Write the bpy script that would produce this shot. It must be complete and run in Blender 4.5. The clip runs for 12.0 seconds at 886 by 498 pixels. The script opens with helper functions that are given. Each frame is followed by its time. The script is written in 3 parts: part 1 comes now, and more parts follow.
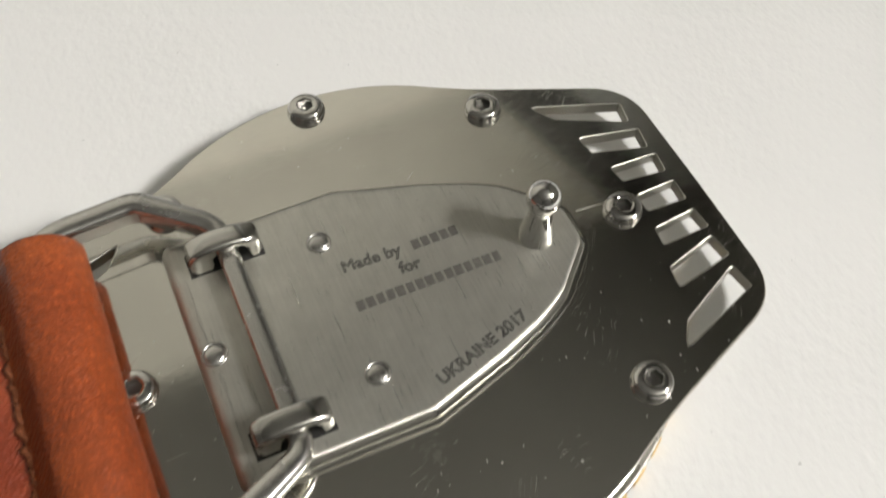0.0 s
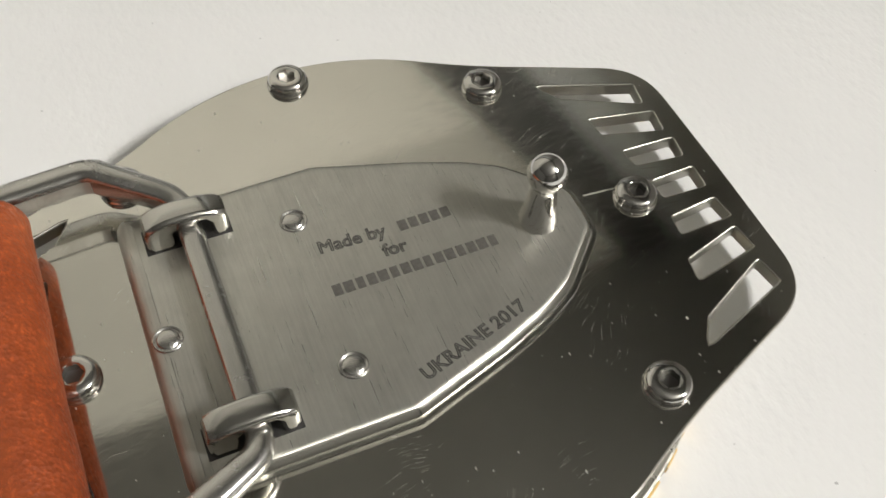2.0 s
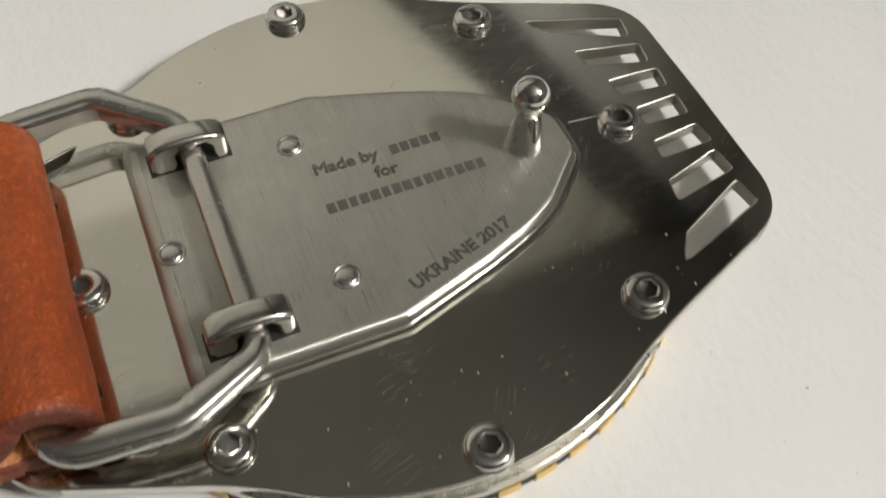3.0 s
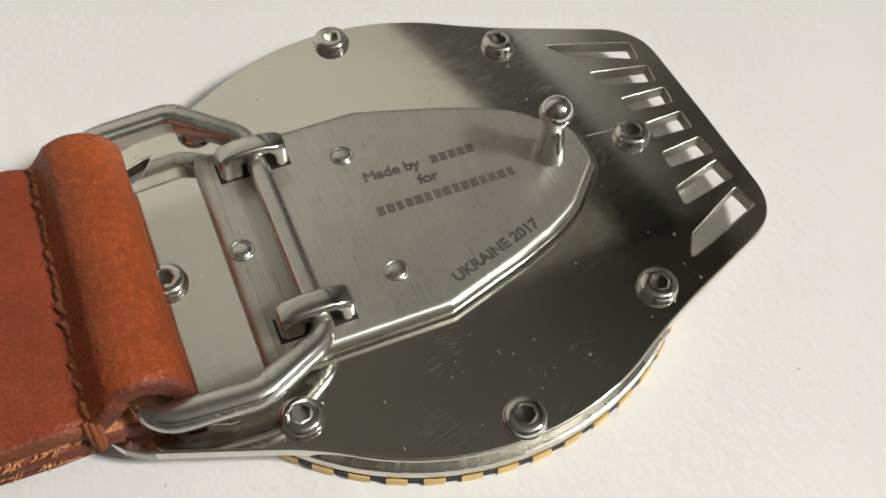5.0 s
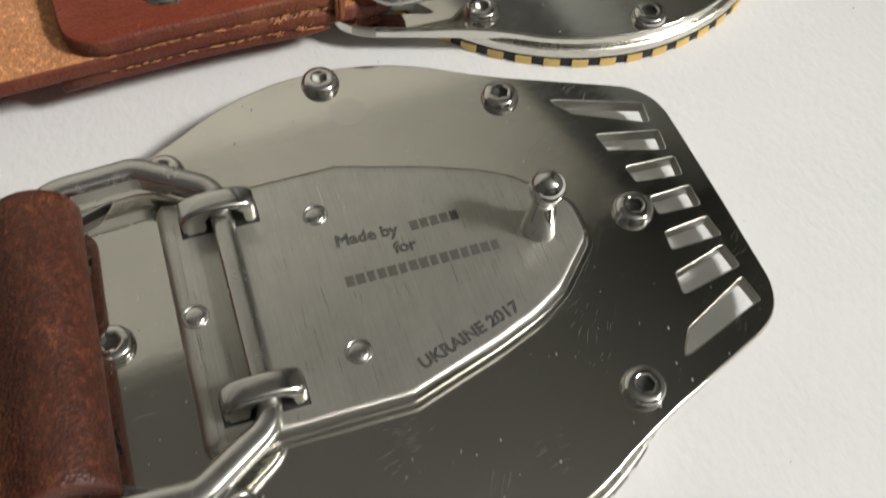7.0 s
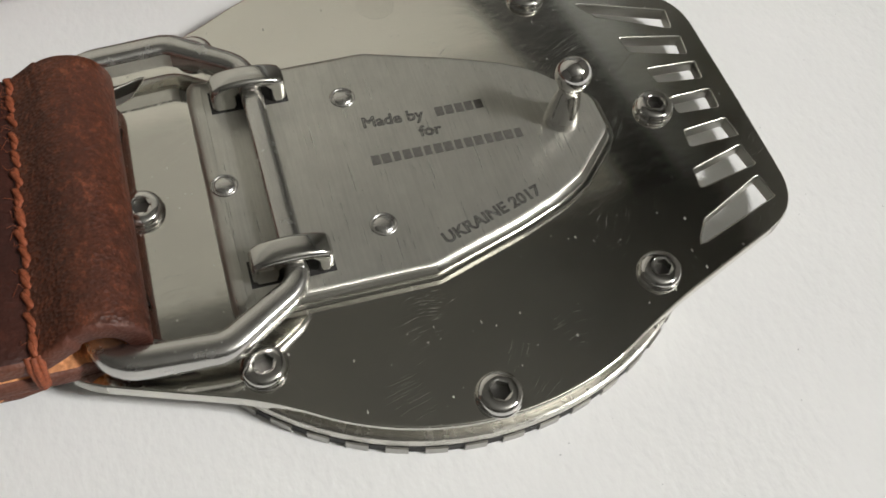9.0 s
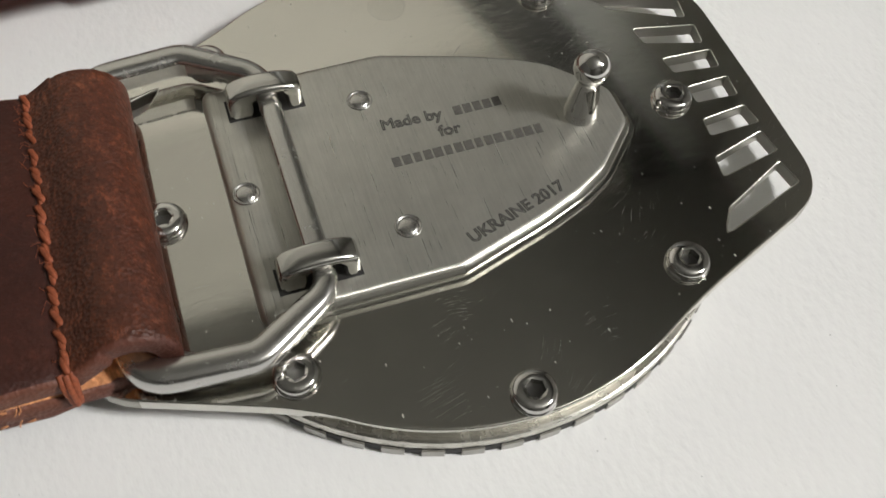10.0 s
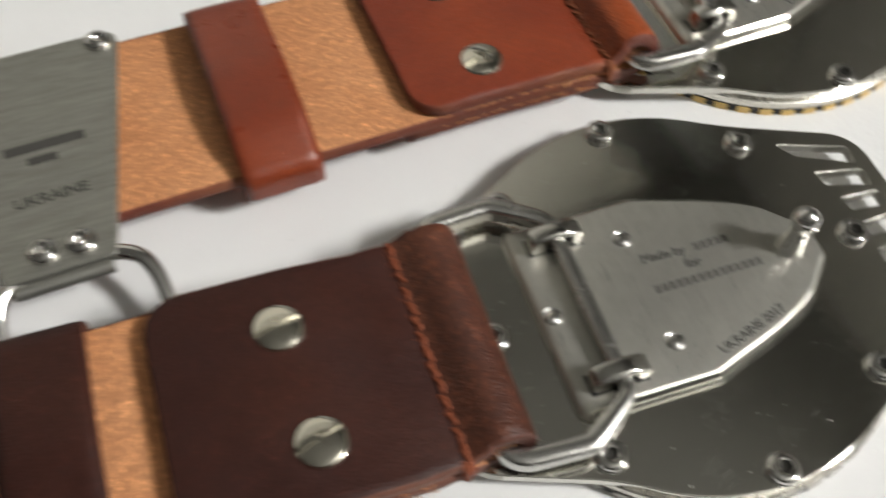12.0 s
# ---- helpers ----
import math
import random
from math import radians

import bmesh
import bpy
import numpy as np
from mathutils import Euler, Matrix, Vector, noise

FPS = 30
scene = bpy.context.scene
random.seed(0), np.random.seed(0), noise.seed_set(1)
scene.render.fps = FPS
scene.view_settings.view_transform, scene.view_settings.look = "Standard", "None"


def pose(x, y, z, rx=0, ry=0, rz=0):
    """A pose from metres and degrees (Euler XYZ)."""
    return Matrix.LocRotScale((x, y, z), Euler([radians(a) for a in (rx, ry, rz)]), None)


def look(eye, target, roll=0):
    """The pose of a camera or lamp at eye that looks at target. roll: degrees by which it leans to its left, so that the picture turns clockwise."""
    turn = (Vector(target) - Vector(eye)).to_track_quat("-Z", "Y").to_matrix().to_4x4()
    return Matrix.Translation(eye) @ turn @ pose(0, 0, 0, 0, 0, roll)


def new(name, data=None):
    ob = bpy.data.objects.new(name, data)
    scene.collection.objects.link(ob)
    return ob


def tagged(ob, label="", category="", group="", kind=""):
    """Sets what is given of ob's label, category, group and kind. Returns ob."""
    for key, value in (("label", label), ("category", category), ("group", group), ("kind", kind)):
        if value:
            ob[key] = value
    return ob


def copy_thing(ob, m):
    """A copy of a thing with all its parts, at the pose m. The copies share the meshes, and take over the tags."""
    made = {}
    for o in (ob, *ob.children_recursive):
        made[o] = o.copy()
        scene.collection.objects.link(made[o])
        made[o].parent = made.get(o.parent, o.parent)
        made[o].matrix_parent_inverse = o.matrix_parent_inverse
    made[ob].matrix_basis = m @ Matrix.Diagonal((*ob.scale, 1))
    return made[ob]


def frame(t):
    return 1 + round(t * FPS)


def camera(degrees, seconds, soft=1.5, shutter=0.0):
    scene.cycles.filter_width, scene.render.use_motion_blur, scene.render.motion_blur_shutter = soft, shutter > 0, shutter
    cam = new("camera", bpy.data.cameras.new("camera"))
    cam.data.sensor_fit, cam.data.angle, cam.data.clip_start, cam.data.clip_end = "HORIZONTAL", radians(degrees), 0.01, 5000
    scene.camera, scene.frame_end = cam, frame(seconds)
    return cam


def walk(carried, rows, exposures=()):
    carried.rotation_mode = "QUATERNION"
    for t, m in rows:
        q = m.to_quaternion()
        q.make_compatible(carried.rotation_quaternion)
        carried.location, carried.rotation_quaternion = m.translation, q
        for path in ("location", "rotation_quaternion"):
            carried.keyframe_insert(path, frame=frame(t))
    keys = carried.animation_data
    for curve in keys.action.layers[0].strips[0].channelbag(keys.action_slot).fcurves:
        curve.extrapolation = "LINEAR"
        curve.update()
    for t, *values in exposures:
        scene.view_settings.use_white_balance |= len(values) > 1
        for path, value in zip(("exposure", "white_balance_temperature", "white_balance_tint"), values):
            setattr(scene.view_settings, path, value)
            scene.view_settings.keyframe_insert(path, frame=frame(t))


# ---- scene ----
cam = camera(51.16, 12.0, shutter=0.5)
ROWS = [
    (0.0, -0.02377, -0.05883, 0.11054, 32.88, -1.87, -24.52),
    (0.5, -0.01975, -0.05122, 0.10599, 34.34, -2.78, -24.42),
    (1.0, -0.02396, -0.05163, 0.10012, 36.18, -3.30, -23.29),
    (1.5, -0.02294, -0.05564, 0.09614, 36.23, -2.60, -22.98),
    (2.0, -0.02089, -0.05828, 0.09444, 35.45, -2.41, -23.26),
    (2.5, -0.01908, -0.06120, 0.09508, 35.11, -2.04, -23.27),
    (3.0, -0.02164, -0.06792, 0.09468, 34.19, -1.49, -23.01),
    (3.5, -0.02579, -0.07388, 0.09553, 33.91, -1.40, -23.01),
    (3.7, -0.02762, -0.07311, 0.09756, 33.54, -1.56, -23.01),
    (5.3, -0.03286, -0.07560, 0.11098, 35.30, -2.06, -23.38),
    (5.5, -0.03427, -0.07688, 0.11401, 35.53, -1.99, -23.09),
    (6.0, -0.04774, -0.08505, 0.11452, 35.32, -2.15, -22.96),
    (6.5, -0.06694, -0.10954, 0.11098, 34.12, -1.69, -22.10),
    (7.0, -0.07848, -0.12833, 0.10539, 33.38, -2.06, -22.29),
    (8.8, -0.08546, -0.13732, 0.10173, 31.99, -3.59, -21.18),
    (9.0, -0.08661, -0.13800, 0.10059, 31.91, -3.72, -20.76),
    (9.5, -0.08999, -0.13815, 0.09971, 32.13, -3.96, -20.91),
    (10.0, -0.08939, -0.13645, 0.09966, 32.05, -2.44, -22.75),
    (10.5, -0.10053, -0.13347, 0.10277, 32.65, -1.09, -24.84),
    (11.0, -0.10705, -0.13557, 0.11433, 32.69, -0.48, -25.58),
    (11.5, -0.10846, -0.13428, 0.12736, 32.27, -0.98, -25.63),
    (12.0, -0.13211, -0.12523, 0.14264, 32.03, -1.84, -22.48),
]
EXPOSURES = [(0.0, 0.08, 6500, 10), (2.5, 0.06, 6500, 10), (3.0, -0.16, 6600, 10), (3.5, -0.12, 6600, 10), (5.5, 0.06, 6450, 10), (7.0, -0.06, 6400, 10), (9.5, -0.12, 6350, 10), (11.0, -0.03, 6350, 10), (12.0, 0.05, 6350, 10)]
walk(cam, [(t, pose(x, y, z, rx, ry, rz)) for t, x, y, z, rx, ry, rz in ROWS], EXPOSURES)

# ---- light, room measures ----
TABLE_Z = -0.0047
CEIL_Z = 1.85

world = bpy.data.worlds.new("world")
scene.world = world
world.use_nodes = True
world.node_tree.nodes["Background"].inputs[0].default_value = (0.9, 0.95, 1.0, 1)
world.node_tree.nodes["Background"].inputs[1].default_value = 0.05

X0, X1, Y0, Y1, ZF = -2.0, 1.28, -2.2, 1.0, -0.756
WIN_Y, WIN_Z, WIN_W = -1.06, 1.5, 0.5
lamp_data = bpy.data.lights.new("window_daylight", "AREA")
lamp_data.shape, lamp_data.size, lamp_data.size_y = "RECTANGLE", WIN_W, WIN_W
lamp_data.energy = 150.0
lamp_data.color = (1.0, 0.975, 0.93)
lamp = new("window_daylight", lamp_data)
lamp.matrix_world = look((X1 + 0.05, WIN_Y, WIN_Z), (0.0, WIN_Y, WIN_Z))


# ---- materials ----
def node_mat(name):
    m = bpy.data.materials.new(name)
    m.use_nodes = True
    nt = m.node_tree
    return m, nt, nt.nodes["Principled BSDF"]


def tex_noise(nt, scale, detail=4.0, rough=0.55, stretch=None, coord="Object"):
    tc = nt.nodes.new("ShaderNodeTexCoord")
    out = tc.outputs[coord]
    if stretch:
        mp = nt.nodes.new("ShaderNodeMapping")
        mp.inputs["Scale"].default_value = stretch
        nt.links.new(out, mp.inputs["Vector"])
        out = mp.outputs["Vector"]
    n = nt.nodes.new("ShaderNodeTexNoise")
    n.inputs["Scale"].default_value = scale
    n.inputs["Detail"].default_value = detail
    n.inputs["Roughness"].default_value = rough
    nt.links.new(out, n.inputs["Vector"])
    return n.outputs["Fac"]


def ramp(nt, fac, stops):
    r = nt.nodes.new("ShaderNodeValToRGB")
    els = r.color_ramp.elements
    while len(els) < len(stops):
        els.new(0.5)
    for e, (pos, col) in zip(els, stops):
        e.position = pos
        e.color = (*col, 1) if len(col) == 3 else col
    nt.links.new(fac, r.inputs[0])
    return r.outputs[0]


def grey(v):
    return (v, v, v)


def bump(nt, bsdf, height, strength, distance):
    b = nt.nodes.new("ShaderNodeBump")
    b.inputs["Strength"].default_value = strength
    b.inputs["Distance"].default_value = distance
    nt.links.new(height, b.inputs["Height"])
    old = bsdf.inputs["Normal"]
    if old.is_linked:
        nt.links.new(old.links[0].from_socket, b.inputs["Normal"])
    nt.links.new(b.outputs[0], bsdf.inputs["Normal"])


def metal(name, col, rough_lo, rough_hi, brush=None, brush_strength=0.0, marks=0.0):
    m, nt, b = node_mat(name)
    b.inputs["Metallic"].default_value = 1.0
    big = tex_noise(nt, 60.0, 3.0)
    c = ramp(nt, big, [(0.3, [v * 0.93 for v in col]), (0.75, col)])
    nt.links.new(c, b.inputs["Base Color"])
    fine = tex_noise(nt, 420.0, 5.0, 0.6, brush)
    r = ramp(nt, fine, [(0.3, grey(rough_lo)), (0.72, grey(rough_hi))])
    nt.links.new(r, b.inputs["Roughness"])
    if brush_strength:
        bump(nt, b, tex_noise(nt, 900.0, 3.0, 0.6, brush), brush_strength, 0.00014)
    if marks:
        # hair-fine bent scratches in two directions, gathered in places
        patch = tex_noise(nt, 60.0, 2.0)
        total = None
        for turn, seed, stops in ((-40.0, 0.0, [(0.50, grey(0.0)), (0.62, grey(1.0))]), (-8.0, 3.0, [(0.36, grey(1.0)), (0.48, grey(0.0))])):
            where = ramp(nt, patch, stops)
            tc = nt.nodes.new("ShaderNodeTexCoord")
            wob = nt.nodes.new("ShaderNodeTexNoise")
            wob.inputs["Scale"].default_value = 45.0
            sway = nt.nodes.new("ShaderNodeMix")
            sway.data_type = "VECTOR"
            sway.inputs["Factor"].default_value = 0.02
            mp = nt.nodes.new("ShaderNodeMapping")
            mp.inputs["Rotation"].default_value = (0, 0, radians(turn))
            mp.inputs["Location"].default_value = (seed, seed, 0)
            mp2 = nt.nodes.new("ShaderNodeMapping")
            mp2.inputs["Scale"].default_value = (260.0, 11000.0, 1.0)
            nz = nt.nodes.new("ShaderNodeTexNoise")
            nz.inputs["Scale"].default_value = 1.0
            nz.inputs["Detail"].default_value = 2.0
            nt.links.new(tc.outputs["Object"], wob.inputs["Vector"])
            nt.links.new(tc.outputs["Object"], sway.inputs["A"])
            nt.links.new(wob.outputs["Color"], sway.inputs["B"])
            nt.links.new(sway.outputs["Result"], mp.inputs["Vector"])
            nt.links.new(mp.outputs["Vector"], mp2.inputs["Vector"])
            nt.links.new(mp2.outputs["Vector"], nz.inputs["Vector"])
            stroke = ramp(nt, nz.outputs["Fac"], [(0.60, grey(0.0)), (0.71, grey(0.7))])
            gate = nt.nodes.new("ShaderNodeMath")
            gate.operation = "MULTIPLY"
            nt.links.new(stroke, gate.inputs[0])
            nt.links.new(where, gate.inputs[1])
            line = gate.outputs[0]
            if total is None:
                total = line
            else:
                add = nt.nodes.new("ShaderNodeMath")
                add.operation = "MAXIMUM"
                nt.links.new(total, add.inputs[0])
                nt.links.new(line, add.inputs[1])
                total = add.outputs[0]
        # specks of dust
        dust = nt.nodes.new("ShaderNodeMath")
        dust.operation = "MAXIMUM"
        nt.links.new(total, dust.inputs[0])
        nt.links.new(ramp(nt, tex_noise(nt, 1500.0, 0.0, 0.5, (1.6, 0.7, 1.0)), [(0.82, grey(0.0)), (0.85, grey(1.0))]), dust.inputs[1])
        mad = nt.nodes.new("ShaderNodeMath")
        mad.operation = "MULTIPLY_ADD"
        nt.links.new(dust.outputs[0], mad.inputs[0])
        mad.inputs[1].default_value = marks
        nt.links.new(r, mad.inputs[2])
        nt.links.new(mad.outputs[0], b.inputs["Roughness"])
    return m


PLATE = metal("polished_steel", (0.70, 0.685, 0.63), 0.05, 0.105, (1.0, 3.0, 1.0), 0.006, 0.4)
SATIN = metal("brushed_steel", (0.575, 0.565, 0.51), 0.26, 0.40, (10.0, 0.3, 1.0), 0.3)


def streak(mat, stretch, lo, hi, metallic):
    """Tumbled grey metal: streaks across the sheet, a dull film in patches."""
    nt = mat.node_tree
    b = nt.nodes["Principled BSDF"]
    b.inputs["Metallic"].default_value = metallic
    src = b.inputs["Base Color"].links[0].from_socket
    st = ramp(nt, tex_noise(nt, 330.0, 5.0, 0.65, stretch), [(0.30, grey(lo)), (0.70, grey(hi))])
    mix = nt.nodes.new("ShaderNodeMix")
    mix.data_type, mix.blend_type = "RGBA", "MULTIPLY"
    mix.inputs["Factor"].default_value = 1.0
    nt.links.new(src, mix.inputs["A"])
    nt.links.new(st, mix.inputs["B"])
    nt.links.new(mix.outputs["Result"], b.inputs["Base Color"])


streak(SATIN, (10.0, 0.3, 1.0), 0.87, 1.02, 0.84)
streak(SATIN, (1.0, 0.8, 1.0), 0.90, 1.04, 0.84)
CHROME = metal("chromed_steel", (0.68, 0.67, 0.65), 0.05, 0.12)
CUT_EDGE = metal("machined_rim", (0.66, 0.64, 0.58), 0.20, 0.34, (1.0, 1.0, 8.0), 0.2)
CLIP_STEEL = metal("worn_brushed_steel", (0.36, 0.355, 0.32), 0.38, 0.52, (0.6, 6.0, 1.0), 0.4)
LOOP_STEEL = metal("satin_polished_steel", (0.62, 0.61, 0.585), 0.19, 0.30)
GROUND_STEEL = metal("coarse_ground_steel", (0.60, 0.59, 0.54), 0.45, 0.6, (1.0, 1.0, 1.0), 0.8)
COVER_EDGE = metal("polished_cover_edge", (0.66, 0.65, 0.60), 0.11, 0.18)
SLOT_WALL = metal("sawn_slot_wall", (0.42, 0.41, 0.37), 0.28, 0.42, (1.0, 1.0, 6.0), 0.4)
SCREW_STEEL = metal("screw_steel", (0.68, 0.67, 0.645), 0.06, 0.13)
BRIDGE_STEEL = metal("polished_bridge_steel", (0.64, 0.63, 0.60), 0.10, 0.2)
# dark steel: the shade inside the hexagon socket, put into the colour
SOCKET_SHADE = metal("socket_shade", (0.13, 0.127, 0.12), 0.3, 0.45)
streak(CLIP_STEEL, (0.5, 6.0, 1.0), 0.70, 1.05, 0.85)
NICKEL = metal("nickel", (0.72, 0.69, 0.60), 0.05, 0.13)


def plain(name, col, rough, spec=0.5, var=0.12, scale=300.0):
    m, nt, b = node_mat(name)
    c = ramp(nt, tex_noise(nt, scale), [(0.3, [v * (1 - var) for v in col]), (0.7, [min(1, v * (1 + var)) for v in col])])
    nt.links.new(c, b.inputs["Base Color"])
    b.inputs["Roughness"].default_value = rough
    b.inputs["Specular IOR Level"].default_value = spec
    return m


YELLOW = plain("yellow_anodised", (0.71, 0.49, 0.165), 0.38)
# near-black, for the bridge recess shade and the core between the teeth
DARK_GAP = plain("dark_recess", (0.016, 0.015, 0.014), 0.6)
DARK_MARK = plain("etched_mark", (0.05, 0.047, 0.042), 0.55)
GREY_MARK = plain("etched_bar", (0.095, 0.09, 0.08), 0.65, 0.2, 0.3, 2200.0)
THREAD_A = plain("waxed_thread_orange", (0.19, 0.058, 0.022), 0.6, 0.3, 0.3, 2500.0)
HOLE_SHADE = plain("awl_hole_shade", (0.03, 0.012, 0.008), 0.8, 0.2)
THREAD_B = plain("waxed_thread_rust", (0.21, 0.055, 0.023), 0.6, 0.3, 0.3, 2500.0)


def leather(name, dark, mid, light, rough_lo, rough_hi, grain=0.5, fleck_mix=None, stretch=(1.0, 1.8, 1.0), spec=0.42, cell=1500.0, pores=0.0, creases=0.0, lump=0.0003):
    m, nt, b = node_mat(name)
    blotch = tex_noise(nt, 38.0, 5.0, 0.6)
    c1 = ramp(nt, blotch, [(0.28, dark), (0.5, mid), (0.74, light)])
    fleck = tex_noise(nt, 900.0, 4.0, 0.7)
    c2 = ramp(nt, fleck, [(0.38, grey(0.72)), (0.62, grey(1.0))])
    mix = nt.nodes.new("ShaderNodeMix")
    mix.data_type, mix.blend_type = "RGBA", "MULTIPLY"
    mix.inputs["Factor"].default_value = 0.6
    nt.links.new(c1, mix.inputs["A"])
    nt.links.new(c2, mix.inputs["B"])
    nt.links.new(mix.outputs["Result"], b.inputs["Base Color"])
    if fleck_mix is not None:
        mix.inputs["Factor"].default_value = fleck_mix
    nt.links.new(ramp(nt, tex_noise(nt, 120.0), [(0.3, grey(rough_lo)), (0.7, grey(rough_hi))]), b.inputs["Roughness"])
    b.inputs["Specular IOR Level"].default_value = spec
    v = nt.nodes.new("ShaderNodeTexVoronoi")
    v.inputs["Scale"].default_value = 1900.0
    tc = nt.nodes.new("ShaderNodeTexCoord")
    nt.links.new(tc.outputs["Object"], v.inputs["Vector"])
    bump(nt, b, v.outputs["Distance"], grain * 0.6, 0.33 / cell)
    last = mix.outputs["Result"]
    extra = []
    if pores:
        # worn tops of the grain, lighter than the pits
        wr = tex_noise(nt, 1000.0, 3.0, 0.75, (1.3, 0.8, 1.0))
        extra.append(ramp(nt, wr, [(0.40, grey(1.0 - 0.55 * pores)), (0.56, grey(1.0)), (0.68, (1.0 + 1.5 * pores, 1.0 + 1.7 * pores, 1.0 + 1.7 * pores))]))
    if creases:
        cv = nt.nodes.new("ShaderNodeTexVoronoi")
        cv.feature = "DISTANCE_TO_EDGE"
        cv.inputs["Scale"].default_value = 42.0
        wob = nt.nodes.new("ShaderNodeTexNoise")
        wob.inputs["Scale"].default_value = 90.0
        mixv = nt.nodes.new("ShaderNodeMix")
        mixv.data_type = "VECTOR"
        mixv.inputs["Factor"].default_value = 0.03
        nt.links.new(tc.outputs["Object"], wob.inputs["Vector"])
        nt.links.new(tc.outputs["Object"], mixv.inputs["A"])
        nt.links.new(wob.outputs["Color"], mixv.inputs["B"])
        nt.links.new(mixv.outputs["Result"], cv.inputs["Vector"])
        lines = ramp(nt, cv.outputs["Distance"], [(0.0, grey(1.0)), (0.014, grey(0.0))])
        where = ramp(nt, tex_noise(nt, 70.0, 2.0), [(0.50, grey(0.0)), (0.64, grey(creases))])
        ml = nt.nodes.new("ShaderNodeMath")
        ml.operation = "MULTIPLY"
        nt.links.new(lines, ml.inputs[0])
        nt.links.new(where, ml.inputs[1])
        up = nt.nodes.new("ShaderNodeMath")
        up.operation = "ADD"
        up.inputs[1].default_value = 1.0
        nt.links.new(ml.outputs[0], up.inputs[0])
        extra.append(up.outputs[0])
    for sock in extra:
        mu = nt.nodes.new("ShaderNodeMix")
        mu.data_type, mu.blend_type = "RGBA", "MULTIPLY"
        mu.inputs["Factor"].default_value = 1.0
        nt.links.new(last, mu.inputs["A"])
        nt.links.new(sock, mu.inputs["B"])
        last = mu.outputs["Result"]
    nt.links.new(last, b.inputs["Base Color"])
    bump(nt, b, tex_noise(nt, 260.0, 5.0, 0.62, stretch), grain, lump)
    return m


LEATHER_A = leather("russet_leather", (0.138, 0.0225, 0.0092), (0.198, 0.0335, 0.012), (0.265, 0.051, 0.0165), 0.34, 0.50, 0.85)
LEATHER_B = leather("dark_brown_leather", (0.024, 0.0062, 0.0042), (0.034, 0.0088, 0.0055), (0.050, 0.0135, 0.0075), 0.42, 0.58, 0.5, spec=0.3, pores=0.25, creases=0.7)
EDGE_A = leather("burnished_edge_red", (0.10, 0.022, 0.012), (0.15, 0.035, 0.017), (0.27, 0.09, 0.035), 0.5, 0.7, 0.8)
EDGE_B = leather("burnished_edge_brown", (0.06, 0.018, 0.011), (0.10, 0.03, 0.016), (0.17, 0.06, 0.03), 0.5, 0.7, 0.8)
# lighter copies for the bends: pull-up tone plus lamplight put into the colour
BEND_LIT_A = leather("russet_leather_lit_bend", (0.21, 0.038, 0.010), (0.30, 0.060, 0.014), (0.39, 0.090, 0.021), 0.36, 0.52, 0.9, pores=0.3, lump=0.00018)
BEND_LIT_B = leather("dark_brown_leather_lit_bend", (0.056, 0.015, 0.007), (0.085, 0.024, 0.011), (0.125, 0.038, 0.017), 0.42, 0.56, 0.9, 0.8, cell=1500.0, pores=0.6, creases=0.8, lump=0.00014)
FLESH = leather("tan_flesh_side", (0.50, 0.205, 0.082), (0.60, 0.265, 0.112), (0.70, 0.335, 0.155), 0.75, 0.92, 1.0, 0.8, stretch=(1.0, 1.0, 1.0), pores=0.42, lump=0.00012)
KEEPER_A = leather("glossy_russet_leather", (0.135, 0.024, 0.010), (0.185, 0.033, 0.012), (0.235, 0.046, 0.015), 0.26, 0.38, 0.55, 0.4, (0.35, 3.0, 3.0), 0.55)


def table_material():
    m, nt, b = node_mat("white_textured_cover")
    c = ramp(nt, tex_noise(nt, 9.0, 4.0), [(0.3, (0.73, 0.73, 0.722)), (0.7, (0.79, 0.79, 0.782))])
    speck = ramp(nt, tex_noise(nt, 1100.0, 1.0), [(0.0, grey(1.0)), (0.80, grey(1.0)), (0.82, grey(0.2))])
    mix = nt.nodes.new("ShaderNodeMix")
    mix.data_type, mix.blend_type = "RGBA", "MULTIPLY"
    mix.inputs["Factor"].default_value = 0.5
    nt.links.new(c, mix.inputs["A"])
    nt.links.new(speck, mix.inputs["B"])
    nt.links.new(mix.outputs["Result"], b.inputs["Base Color"])
    b.inputs["Roughness"].default_value = 0.48
    bump(nt, b, tex_noise(nt, 520.0, 3.0, 0.5, (1.6, 0.8, 1.0)), 0.42, 0.00019)
    # faint woven ribs
    tc = nt.nodes.new("ShaderNodeTexCoord")
    mp = nt.nodes.new("ShaderNodeMapping")
    mp.inputs["Rotation"].default_value = (0, 0, radians(38))
    wv = nt.nodes.new("ShaderNodeTexWave")
    wv.inputs["Scale"].default_value = 190.0
    wv.inputs["Distortion"].default_value = 5.0
    wv.inputs["Detail"].default_value = 3.0
    wv.inputs["Detail Scale"].default_value = 2.0
    nt.links.new(tc.outputs["Object"], mp.inputs["Vector"])
    nt.links.new(mp.outputs["Vector"], wv.inputs["Vector"])
    bump(nt, b, wv.outputs["Fac"], 0.09, 0.0001)
    bump(nt, b, tex_noise(nt, 110.0, 4.0, 0.6), 0.4, 0.0004)
    return m


